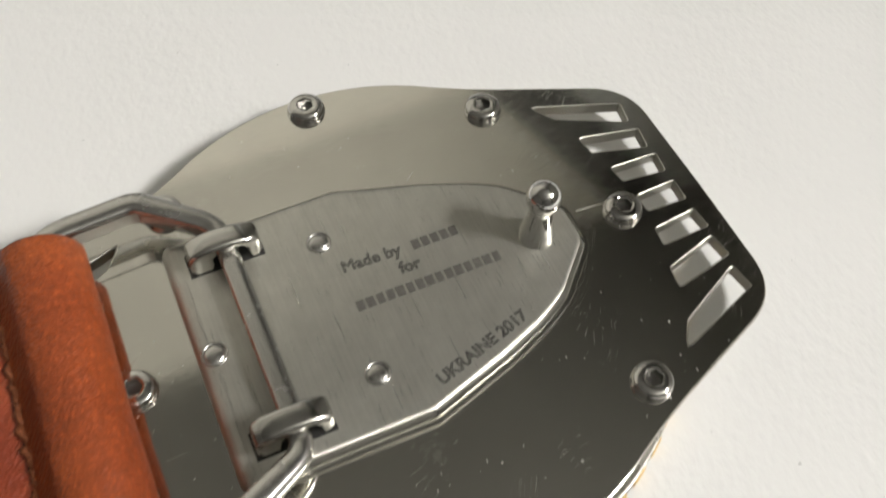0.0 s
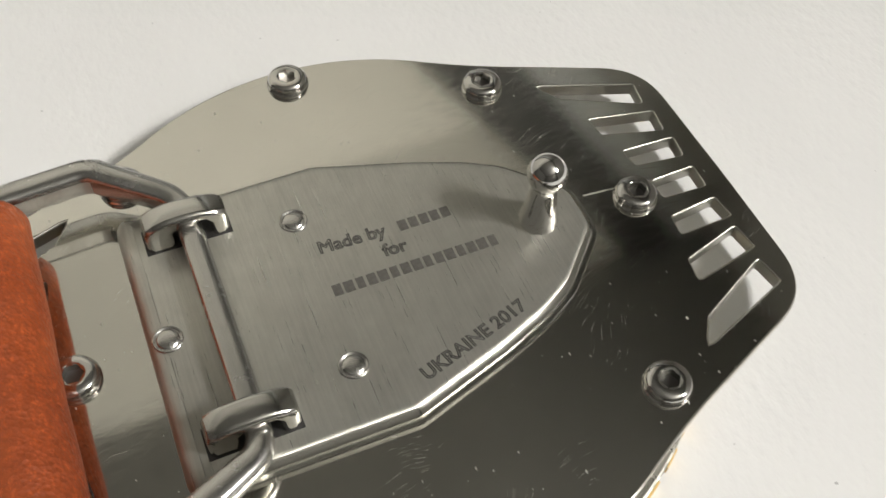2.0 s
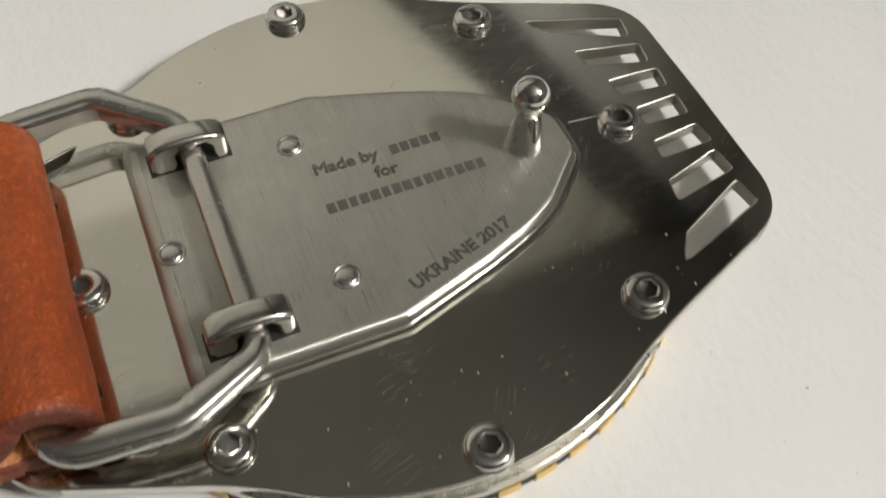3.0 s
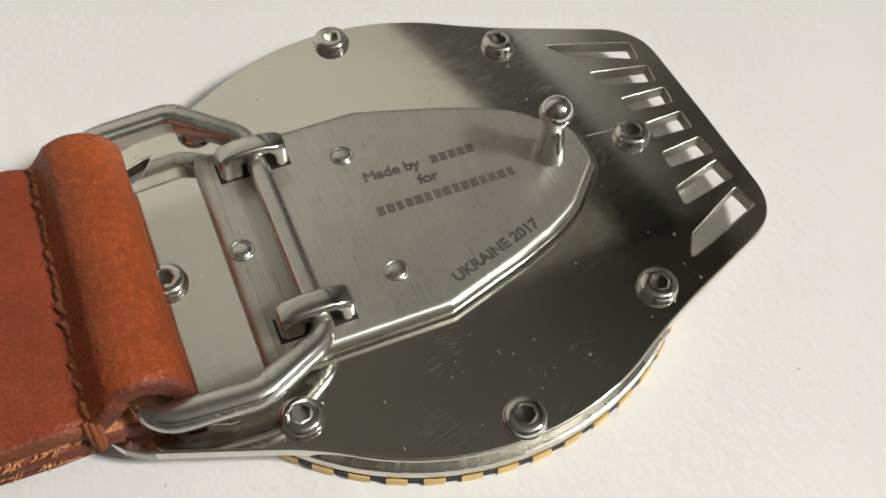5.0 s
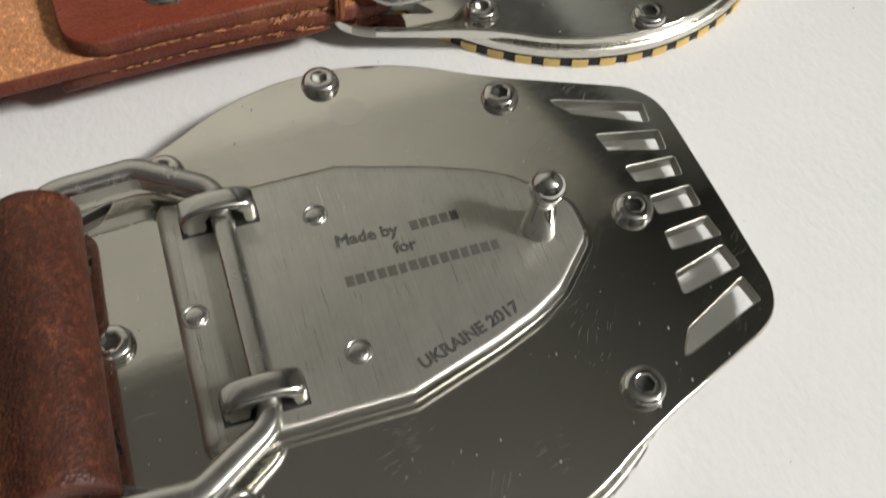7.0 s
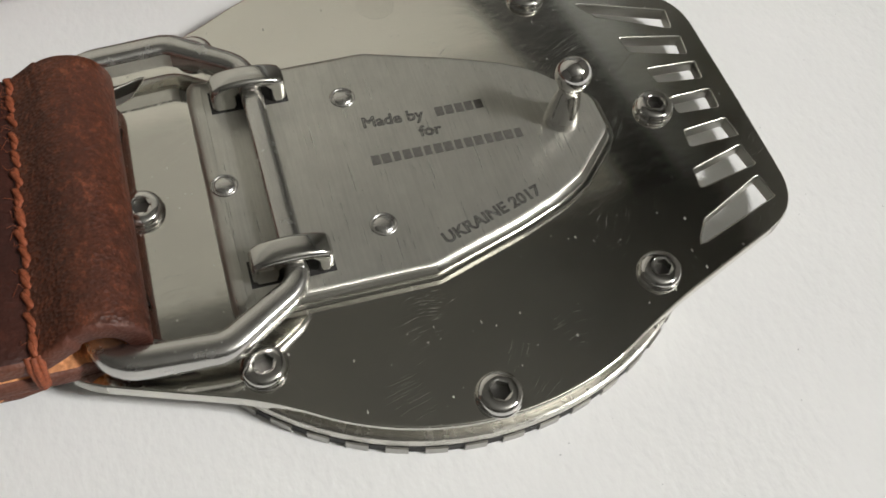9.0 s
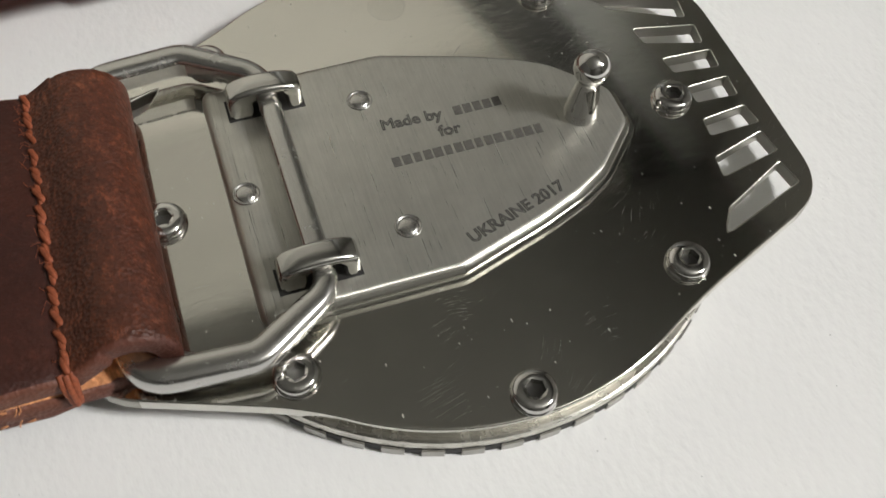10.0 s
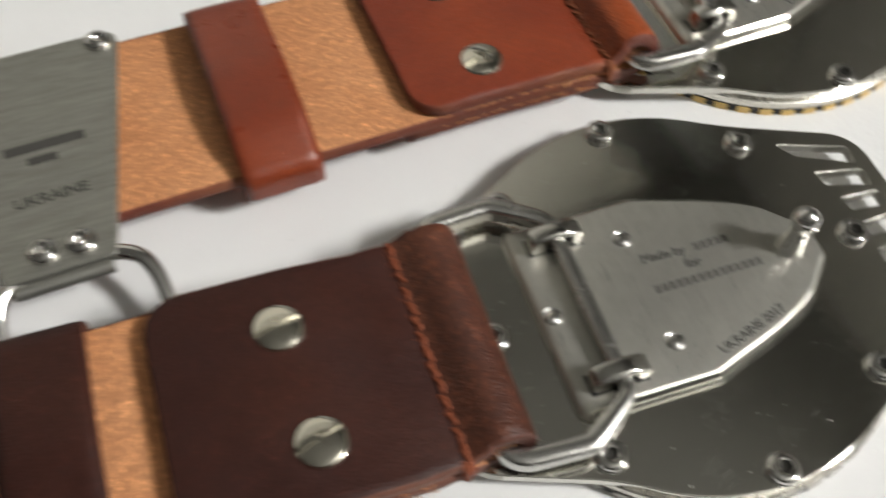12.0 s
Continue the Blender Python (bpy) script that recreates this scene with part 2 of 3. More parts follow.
TABLE_WHITE = table_material()
WALL_PAINT = plain("cream_wall_paint", (0.80, 0.78, 0.70), 0.8, 0.3, 0.04, 3.0)
REFLECTED_BAND = plain("grey_cream_paint", (0.54, 0.525, 0.47), 0.8, 0.3, 0.06, 3.0)
EAST_PAINT = plain("grey_wall_paint", (0.62, 0.61, 0.58), 0.8, 0.3, 0.1, 3.0)
FILL_CUT_WALL = plain("fill_cut_wall_paint", (0.07, 0.068, 0.062), 0.8, 0.3, 0.1, 3.0)
CEILING_PAINT = plain("ceiling_paint", (0.23, 0.227, 0.212), 0.85, 0.3, 0.04, 3.0)
FLOOR_MAT = plain("grey_floor", (0.16, 0.15, 0.13), 0.6, 0.4, 0.15, 6.0)
REFLECTED_DARK = plain("dark_reflected_board", (0.085, 0.084, 0.08), 0.6, 0.3, 0.2, 5.0)
DARK_PANEL = plain("dark_panel", (0.36, 0.354, 0.33), 0.6, 0.3, 0.2, 5.0)
GREY_PANEL = plain("grey_panel", (0.62, 0.635, 0.625), 0.6, 0.3, 0.1, 5.0)


# ---- mesh helpers ----
MM = 0.001


def thing(name, label, category, m=None, group="", kind=""):
    e = new(name)
    e.empty_display_size = 0.01
    if m is not None:
        e.matrix_world = m
    return tagged(e, label, category, group, kind)


def part_mesh(name, me, mats, parent=None, label="", smooth=False, at=None):
    """Links a mesh made in millimetres as one object under its parent."""
    mats = mats if isinstance(mats, (list, tuple)) else [mats]
    if not me.materials:
        for mt in mats:
            me.materials.append(mt)
    if smooth:
        me.polygons.foreach_set("use_smooth", [True] * len(me.polygons))
    ob = new(name, me)
    if parent:
        ob.parent = parent
    if at is not None:
        ob.matrix_basis = at
    if label:
        ob["label"] = label
    return ob


def part(name, bm, mats, parent=None, label="", smooth=False, at=None):
    me = bpy.data.meshes.new(name)
    bmesh.ops.recalc_face_normals(bm, faces=bm.faces[:])
    bm.to_mesh(me)
    bm.free()
    me.transform(Matrix.Scale(MM, 4))
    return part_mesh(name, me, mats, parent, label, smooth, at)


def box(bm, c, s):
    r = bmesh.ops.create_cube(bm, size=1.0, matrix=Matrix.Translation(c) @ Matrix.Diagonal((*s, 1)))
    return r["verts"]


def fillet(pts, radii, steps=8):
    """A closed polygon with each corner rounded by its radius."""
    out = []
    n = len(pts)
    for i, p in enumerate(pts):
        p = Vector(p)
        r = radii[i] if isinstance(radii, (list, tuple)) else radii
        a, b = Vector(pts[i - 1]) - p, Vector(pts[(i + 1) % n]) - p
        if r <= 0:
            out.append(p)
            continue
        ang = a.angle(b)
        d = min(r / math.tan(ang / 2), a.length * 0.49, b.length * 0.49)
        s, e = p + a.normalized() * d, p + b.normalized() * d
        for k in range(steps + 1):
            u = k / steps
            out.append(s * (1 - u) ** 2 + p * 2 * u * (1 - u) + e * u ** 2)
    return out


def from_curve(name, cu):
    ob = bpy.data.objects.new(name, cu)
    scene.collection.objects.link(ob)
    dg = bpy.context.evaluated_depsgraph_get()
    me = bpy.data.meshes.new_from_object(ob.evaluated_get(dg))
    bpy.data.objects.remove(ob)
    me.name = name
    me.materials.clear()
    return me


def slab(name, loops, z0, z1, bevel, res=2):
    """Flat plate from closed outlines (the first is the rim, the others are holes), between two heights, edges rounded."""
    cu = bpy.data.curves.new(name, "CURVE")
    cu.dimensions, cu.fill_mode = "2D", "BOTH"
    for lp in loops:
        sp = cu.splines.new("POLY")
        sp.points.add(len(lp) - 1)
        for q, p in zip(sp.points, lp):
            q.co = (p[0] * MM, p[1] * MM, 0, 1)
        sp.use_cyclic_u = True
    cu.bevel_depth, cu.bevel_resolution, cu.offset = bevel * MM, res, -bevel * MM
    cu.extrude = ((z1 - z0) / 2 - bevel) * MM
    me = from_curve(name, cu)
    me.transform(Matrix.Translation((0, 0, (z0 + z1) / 2 * MM)))
    bm = bmesh.new()
    bm.from_mesh(me)
    bmesh.ops.remove_doubles(bm, verts=bm.verts[:], dist=0.000004)
    bm.to_mesh(me)
    bm.free()
    me.set_sharp_from_angle(angle=radians(28))
    me.polygons.foreach_set("use_smooth", [abs(p.normal.z) < 0.999 for p in me.polygons])
    return me


def tube(name, pts, radius, cyclic=True, res=6, radii=None):
    cu = bpy.data.curves.new(name, "CURVE")
    cu.dimensions = "3D"
    sp = cu.splines.new("POLY")
    sp.points.add(len(pts) - 1)
    for q, p in zip(sp.points, pts):
        q.co = (p[0] * MM, p[1] * MM, p[2] * MM, 1)
    if radii:
        for q, r in zip(sp.points, radii):
            q.radius = r
    sp.use_cyclic_u = cyclic
    cu.bevel_depth, cu.bevel_resolution, cu.use_fill_caps = radius * MM, res, True
    return from_curve(name, cu)


def lathe(bm, profile, seg=32, at=(0, 0)):
    """Turns (radius, z) pairs round a vertical axis."""
    rings = []
    for r, z in profile:
        if r < 1e-6:
            rings.append([bm.verts.new((at[0], at[1], z))])
        else:
            rings.append([bm.verts.new((at[0] + r * math.cos(2 * math.pi * k / seg), at[1] + r * math.sin(2 * math.pi * k / seg), z)) for k in range(seg)])
    for a, b in zip(rings, rings[1:]):
        for k in range(seg):
            q = [a[k % len(a)], a[(k + 1) % len(a)], b[(k + 1) % len(b)], b[k % len(b)]]
            f = []
            for v in q:
                if v not in f:
                    f.append(v)
            if len(f) > 2:
                bm.faces.new(f)


def arc(r, a0, a1, n, c=(0, 0)):
    return [(c[0] + r * math.cos(radians(a0 + (a1 - a0) * i / n)), c[1] + r * math.sin(radians(a0 + (a1 - a0) * i / n))) for i in range(n + 1)]


# ---- room ----
def wall(name, c, s, mat):
    bm = bmesh.new()
    box(bm, Vector(c) * 1000, Vector(s) * 1000)
    return tagged(part(name, bm, mat), kind="structure")


# added shell, out of view; its tones set fill light and plate reflections
CX, CY, CH = (X0 + X1) / 2, (Y0 + Y1) / 2, (CEIL_Z + ZF) / 2
HH = CEIL_Z - ZF
wall("floor", (CX, CY, ZF - 0.05), (X1 - X0 + 0.4, Y1 - Y0 + 0.4, 0.1), FLOOR_MAT)
wall("ceiling", (CX, CY, CEIL_Z + 0.05), (X1 - X0 + 0.4, Y1 - Y0 + 0.4, 0.1), CEILING_PAINT)
# west and south walls are dark to hold back the fill light
wall("wall_west", (X0 - 0.05, CY, CH), (0.1, Y1 - Y0, HH), FILL_CUT_WALL)
wall("wall_north", (CX, Y1 + 0.05, CH), (X1 - X0 + 0.2, 0.1, HH), WALL_PAINT)
wall("wall_south", (CX, Y0 - 0.05, CH), (X1 - X0 + 0.2, 0.1, HH), FILL_CUT_WALL)
# east wall with one window
wz0, wz1, wy0, wy1 = WIN_Z - WIN_W / 2, WIN_Z + WIN_W / 2, WIN_Y - WIN_W / 2, WIN_Y + WIN_W / 2
wall("wall_east_below", (X1 + 0.05, CY, (ZF + wz0) / 2), (0.1, Y1 - Y0, wz0 - ZF), EAST_PAINT)
wall("wall_east_above", (X1 + 0.05, CY, (CEIL_Z + wz1) / 2), (0.1, Y1 - Y0, CEIL_Z - wz1), EAST_PAINT)
wall("wall_east_south", (X1 + 0.05, (Y0 + wy0) / 2, WIN_Z), (0.1, wy0 - Y0, WIN_W), EAST_PAINT)
wall("wall_east_north", (X1 + 0.05, (Y1 + wy1) / 2, WIN_Z), (0.1, Y1 - wy1, WIN_W), EAST_PAINT)
window = thing("window_1", "", "", kind="structure")
for wy, wz, dy, dz in ((WIN_Y, wz0 + 0.015, WIN_W, 0.03), (WIN_Y, wz1 - 0.015, WIN_W, 0.03), (wy0 + 0.015, WIN_Z, 0.03, WIN_W - 0.06), (wy1 - 0.015, WIN_Z, 0.03, WIN_W - 0.06), (WIN_Y, WIN_Z, 0.022, WIN_W - 0.06)):
    bm = bmesh.new()
    box(bm, ((X1 + 0.015) * 1000, wy * 1000, wz * 1000), (30, dy * 1000, dz * 1000))
    part("window_frame", bm, WALL_PAINT, window)


def reflection_board(name, x0, x1, depth, mat):
    """A leaning board added on the unseen north wall, for the plate to reflect."""
    bm = bmesh.new()
    lean = 0.70
    pts = [(x0 + lean * (ZF - 1.0), ZF), (x1 + lean * (ZF - 1.0), ZF), (x1 + lean * (CEIL_Z - 1.0), CEIL_Z), (x0 + lean * (CEIL_Z - 1.0), CEIL_Z)]
    pts = [(min(x, X1), z) for x, z in pts]
    f = bm.faces.new([bm.verts.new((x * 1000, Y1 * 1000, z * 1000)) for x, z in pts])
    g = bmesh.ops.extrude_face_region(bm, geom=[f])
    bmesh.ops.translate(bm, verts=[v for v in g["geom"] if isinstance(v, bmesh.types.BMVert)], vec=(0, -depth * 1000, 0))
    return tagged(part(name, bm, mat), kind="structure")


# unseen band and stripes, added to lighten and darken the plate's reflections
wall("trim_frieze", ((X0 + 0.9) / 2, Y1 - 0.003, (1.2 + CEIL_Z) / 2), (0.9 - X0, 0.006, CEIL_Z - 1.2), REFLECTED_BAND)
reflection_board("trim_post", 0.45, 0.60, 0.03, REFLECTED_DARK)
reflection_board("trim_panel", 0.60, 0.80, 0.012, GREY_PANEL)
reflection_board("trim_panelling", 0.80, 2.6, 0.03, DARK_PANEL)

table = thing("table", "white table top with a finely textured matt cover", "table")
bm = bmesh.new()
vs = box(bm, (-60, 0, TABLE_Z * 1000 - 12.5), (1500, 900, 25))
bmesh.ops.bevel(bm, geom=bm.edges[:], offset=3, segments=2, affect="EDGES")
part("tabletop", bm, TABLE_WHITE, table)
bm = bmesh.new()
box(bm, (0, 0, (ZF * 1000 + TABLE_Z * 1000 - 25) / 2), (50, 50, -ZF * 1000 + TABLE_Z * 1000 - 25))
leg = part("leg", bm, GREY_PANEL, table, at=Matrix.Translation((-0.76, -0.4, 0)))
for lx, ly in ((-0.76, 0.4), (0.64, -0.4), (0.64, 0.4)):
    part_mesh("leg", leg.data, GREY_PANEL, table, at=Matrix.Translation((lx, ly, 0)))


# ---- buckle ----
RIM, SCREWS_R, PLATE_Z = 38.6, 35.87, 0.8


def plate_outline():
    # the wings' long sides run straight into the round of the disc
    def quarter(near):
        far = Vector((49.0, 20.7))
        j = math.degrees(math.atan2(near.y, near.x))
        out = [(49.2, 0.0)]
        out += [tuple(p) for p in fillet([(49.2, 0), tuple(far), tuple(near)], [0, 9.5, 0], 12)[1:-1]]
        a, b = near + (far - near) * 0.2, Vector(arc(RIM, j + 9, j + 9, 1)[0])
        out += [tuple(a * (1 - u) ** 2 + near * 2 * u * (1 - u) + b * u * u) for u in [k / 8 for k in range(9)]]
        return out + arc(RIM, j + 9, 90, 24)[1:]

    right, left = quarter(Vector((25.0, 30.35))), quarter(Vector((25.0, 29.7)))
    top = right + [(-x, y) for x, y in reversed(left[:-1])]
    return top + [(x, -y) for x, y in reversed(top[1:-1])]


def slot_outlines():
    base = [
        [(39.4, -1.45), (45.6, -1.7), (45.8, 1.7), (39.4, 1.45)],
        [(38.8, 4.7), (45.6, 4.0), (46.0, 7.2), (38.4, 7.5)],
        [(37.2, 11.3), (45.5, 9.0), (46.0, 12.5), (36.7, 14.4)],
        [(35.0, 19.4), (45.4, 14.5), (46.0, 18.2), (32.5, 22.9)],
    ]
    quads = base + [[(x, -y) for x, y in reversed(q)] for q in base[1:]]
    quads += [[(-x, y) for x, y in reversed(q)] for q in quads]
    return [[tuple(p) for p in fillet(q, 0.35, 2)] for q in quads]


def boss_outline():
    half = [(28.4, 3.7), (21.4, 10.7), (17.2, 13.1), (10.5, 15.7), (-2.2, 19.6), (-27.6, 19.3)]
    radii = [4.5, 9.0, 25.0, 40.0, 3.0, 2.6]
    pts = half + [(x, -y) for x, y in reversed(half)]
    return [tuple(p) for p in fillet(pts, radii + radii[::-1], 8)]


COVER_STEPS = [(0.0, 0.81), (0.0, 1.35), (0.12, 1.5), (0.62, 1.52), (0.66, 2.02), (0.74, 2.14), (1.45, 2.72), (1.72, 2.86), (2.05, 2.9)]
COVER_ROUND = [(0.0, 0.81), (0.0, 1.3), (0.04, 1.65), (0.12, 1.95), (0.26, 2.2), (0.5, 2.45), (0.95, 2.7), (1.5, 2.84), (2.05, 2.9)]


def stepped_cover(name, outline):
    """The raised cover: a low foot, a step, a polished chamfer and the flat brushed top."""
    bm = bmesh.new()
    pts = [Vector(p) for p in outline]
    pts = [p for i, p in enumerate(pts) if (p - pts[i - 1]).length > 0.05]
    n, rings = len(pts), []
    side = []
    for i in range(n):
        d = (pts[(i + 1) % n] - pts[i - 1]).normalized()
        side.append(Vector((-d.y, d.x)))
    for (off, z), (off2, z2) in zip(COVER_STEPS, COVER_ROUND):
        ring = []
        for p, q in zip(pts, side):
            # the straight foot towards the strap is plainly rounded
            w = min(1.0, max(0.0, (-25.0 - p.x) / 1.5))
            o = off + (off2 - off) * w
            ring.append(bm.verts.new((p.x + q.x * o, p.y + q.y * o, z + (z2 - z) * w)))
        rings.append(ring)
    for k, (a, c) in enumerate(zip(rings, rings[1:])):
        for i in range(n):
            f = bm.faces.new((a[i], a[(i + 1) % n], c[(i + 1) % n], c[i]))
            f.smooth = True
            f.material_index = 0 if k >= 6 or (pts[i].x < -26.2 and k >= 1) else 1
    bm.faces.new(rings[-1])
    bmesh.ops.recalc_face_normals(bm, faces=bm.faces[:])
    me = bpy.data.meshes.new(name)
    bm.to_mesh(me)
    bm.free()
    me.transform(Matrix.Scale(MM, 4))
    return me


ROD_SECTION = [(-0.95, -0.82), (-0.98, 0.42), (-0.88, 0.76), (-0.62, 0.92), (-0.22, 0.97), (0.2, 0.97), (0.58, 0.91), (0.82, 0.74), (0.96, 0.38), (1.0, -0.1), (0.94, -0.5), (0.74, -0.76), (0.40, -0.86), (-0.60, -0.88)]


def rod_mesh(name, pts, radii):
    """A closed rod with a rounded top and a flat ground inner face."""
    bm = bmesh.new()
    n, rings = len(pts), []
    mid = Vector((sum(p[0] for p in pts) / n, sum(p[1] for p in pts) / n))
    for i, p in enumerate(pts):
        d = Vector(pts[(i + 1) % n]) - Vector(pts[i - 1])
        out = Vector((d.y, -d.x)).normalized()
        if out.dot(Vector(p[:2]) - mid) < 0:
            out = -out
        rings.append([bm.verts.new((p[0] + out.x * a * radii[i], p[1] + out.y * a * radii[i], p[2] + b * radii[i])) for a, b in ROD_SECTION])
    m = len(ROD_SECTION)
    for i in range(n):
        a, b = rings[i], rings[(i + 1) % n]
        for k in range(m):
            f = bm.faces.new((a[k], a[(k + 1) % m], b[(k + 1) % m], b[k]))
            f.material_index = 1 if k in (0, m - 1) and pts[i][0] < -22 else 0
            f.smooth = True
    bmesh.ops.recalc_face_normals(bm, faces=bm.faces[:])
    me = bpy.data.meshes.new(name)
    bm.to_mesh(me)
    bm.free()
    me.transform(Matrix.Scale(MM, 4))
    return me


def loop_mesh(arm_z, shift=0.0, stout=0.5):
    """The bent rod of the strap loop: a thin bar under the bridges, stouter arms."""
    path = [(-19.1, 17.6), (-28.6, 23.7), (-42.2, 22.7), (-42.2, -22.7), (-28.6, -23.7), (-19.1, -17.6)]
    loop = fillet(path, [4.5, 4.0, 5.0, 5.0, 4.0, 4.5], 8)
    pts, radii = [], []
    for p in loop:
        u = min(1, max(0, (-19.1 - p[0]) / 8.0))
        pts.append((p[0], p[1] + shift * u, 4.5 + (arm_z - 4.5) * u))
        radii.append(1.5 + stout * u)
    return rod_mesh("strap_loop", pts, radii)


def build_buckle(m):
    b = thing("belt_buckle", "round polished steel buckle, face down, on the russet belt", "belt buckle", m, "belt buckles")
    part_mesh("back_plate", slab("back_plate", [plate_outline()] + slot_outlines(), PLATE_Z - 2.1, PLATE_Z, 0.28, 3), [PLATE, SLOT_WALL], b)
    for p in b.children[0].data.polygons:
        x, y = abs(p.center.x) / MM, abs(p.center.y) / MM
        if abs(p.normal.z) < 0.98 and 31.5 < x < 46.4 and y < 23.2:
            p.material_index = 1
    # raised cover, left uncut; outlines of the two windows of the loop bridges
    windows = [[(-24.7, s * 13.9 - 1.95), (-14.3, s * 13.9 - 1.95), (-14.3, s * 13.9 + 1.95), (-24.7, s * 13.9 + 1.95)] for s in (1, -1)]
    cover = stepped_cover("cover_plate", boss_outline())
    part_mesh("cover_plate", cover, [SATIN, COVER_EDGE], b, "brushed satin cover plate")
    cover.set_sharp_from_angle(angle=radians(24))
    # dark sheets on the cover give the shade of the bridge openings
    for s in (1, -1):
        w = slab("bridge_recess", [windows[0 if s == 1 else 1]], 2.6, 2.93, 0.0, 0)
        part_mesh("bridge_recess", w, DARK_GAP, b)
    # arched bridges over the strap loop
    prof = [(-24.4, 1.8), (-20.9, 1.8), (-20.9, 5.2), (-19.9, 6.0), (-17.3, 6.0), (-16.6, 5.2), (-16.6, 1.8), (-14.5, 1.8), (-14.5, 5.9), (-14.9, 6.6), (-15.8, 7.05), (-17.5, 7.45), (-19.5, 7.6), (-21.5, 7.5), (-23.1, 7.15), (-24.0, 6.6), (-24.4, 5.8)]
    rot = Matrix.Rotation(radians(90), 4, "X")
    bridge_me = slab("bridge", [prof], -1.75, 1.75, 0.7, 4)
    bridge_me.transform(rot)
    for s in (1, -1):
        part_mesh("bridge", bridge_me, BRIDGE_STEEL, b, at=Matrix.Translation((0, s * 13.9 * MM, 0)))
    # strap loop: one bent rod
    loop_me = loop_mesh(6.0, 0.7, 0.28)
    loop_me.set_sharp_from_angle(angle=radians(42))
    part_mesh("strap_loop", loop_me, [LOOP_STEEL, GROUND_STEEL], b)
    # ball-headed hook pin
    bm = bmesh.new()
    prof = [(0, 2.7), (2.5, 2.7), (2.5, 3.0), (2.4, 3.1), (2.4, 4.1), (2.32, 4.3), (2.0, 6.4), (1.6, 8.6), (1.45, 9.3), (1.7, 9.8)]
    prof += [(2.45 * math.cos(radians(a)), 11.7 + 2.45 * math.sin(radians(a))) for a in range(-44, 90, 9)] + [(0, 14.15)]
    lathe(bm, prof, 40, (21.3, 0))
    part("hook_pin", bm, CHROME, b, smooth=True)
    # button-head screws with hexagon sockets
    bm = bmesh.new()
    lathe(bm, [(2.9, 0.0), (2.9, 0.22), (2.72, 0.28), (2.7, 0.42), (2.8, 0.55)] + [(1.95 + 0.85 * math.cos(radians(a)), 0.55 + 0.93 * math.sin(radians(a))) for a in range(8, 86, 11)] + [(1.45, 1.56)], 36)
    top = [v for v in bm.verts if v.co.z > 1.555]
    top.sort(key=lambda v: math.atan2(v.co.y, v.co.x))
    hexa = [bm.verts.new((1.25 * math.cos(radians(60 * k)), 1.25 * math.sin(radians(60 * k)), 1.50)) for k in range(6)]
    low = [bm.verts.new((v.co.x * 0.98, v.co.y * 0.98, 0.5)) for v in hexa]
    n = len(top)
    near = [min(range(6), key=lambda k: (hexa[k].co - v.co).length) for v in top]
    for k in range(n):
        a, c = near[k], near[(k + 1) % n]
        if a == c:
            bm.faces.new((top[k], top[(k + 1) % n], hexa[a]))
        else:
            bm.faces.new((top[k], top[(k + 1) % n], hexa[c], hexa[a]))
    for k in range(6):
        bm.faces.new((hexa[k], hexa[(k + 1) % 6], low[(k + 1) % 6], low[k]))
    # socket floor carries the painted shade
    bm.faces.new(low).material_index = 1
    first = None
    for k in range(8):
        a = radians(45 * k)
        at = Matrix.Translation((SCREWS_R * MM * math.cos(a), SCREWS_R * MM * math.sin(a), PLATE_Z * MM)) @ Matrix.Rotation(0.7 + k * 1.37, 4, "Z")
        if first is None:
            first = part("screw", bm, [SCREW_STEEL, SOCKET_SHADE], b, at=at)
            for p in first.data.polygons:
                c = (p.center.x ** 2 + p.center.y ** 2) ** 0.5
                p.use_smooth = c > 0.00132
        else:
            part_mesh("screw", first.data, SCREW_STEEL, b, at=at)
    # domed rivets of the cover
    bm = bmesh.new()
    lathe(bm, [(1.78, 0), (1.72, 0.16), (1.55, 0.2), (1.46, 0.04), (1.32, 0.03), (1.24, 0.17), (1.1, 0.24), (0.6, 0.3), (0, 0.32)], 32)
    rv = part("rivet", bm, LOOP_STEEL, b, smooth=True, at=Matrix.Translation((-25.2 * MM, 0, 2.9 * MM)))
    for x, y in ((-7.1, 10.8), (-7.1, -10.8)):
        part_mesh("rivet", rv.data, LOOP_STEEL, b, at=Matrix.Translation((x * MM, y * MM, 2.9 * MM)))
    # rim and toothed ring under the plate
    bm = bmesh.new()
    lathe(bm, [(30, -0.72), (38.4, -0.72), (38.5, -1.0), (39.1, -1.0), (39.4, -1.2), (39.4, -2.75), (39.2, -2.95), (38.9, -3.15), (30, -3.15)], 144)
    part("rim_ring", bm, CUT_EDGE, b)
    bm = bmesh.new()
    lathe(bm, [(0, -2.0), (38.85, -3.16), (39.42, -3.17), (39.42, -4.55), (39.3, -4.65), (0, -4.65)], 120)
    gear = part("toothed_ring", bm, DARK_GAP, b)
    bm = bmesh.new()
    outer, inner = arc(39.65, -1.95, 1.95, 4), arc(38.5, 1.95, -1.95, 4)
    vs = [bm.verts.new((x, y, -3.17)) for x, y in outer + inner]
    f = bm.faces.new(vs)
    ext = bmesh.ops.extrude_face_region(bm, geom=[f])
    bmesh.ops.translate(bm, verts=[g for g in ext["geom"] if isinstance(g, bmesh.types.BMVert)], vec=(0, 0, -1.46))
    tooth = part("tooth", bm, YELLOW, gear)
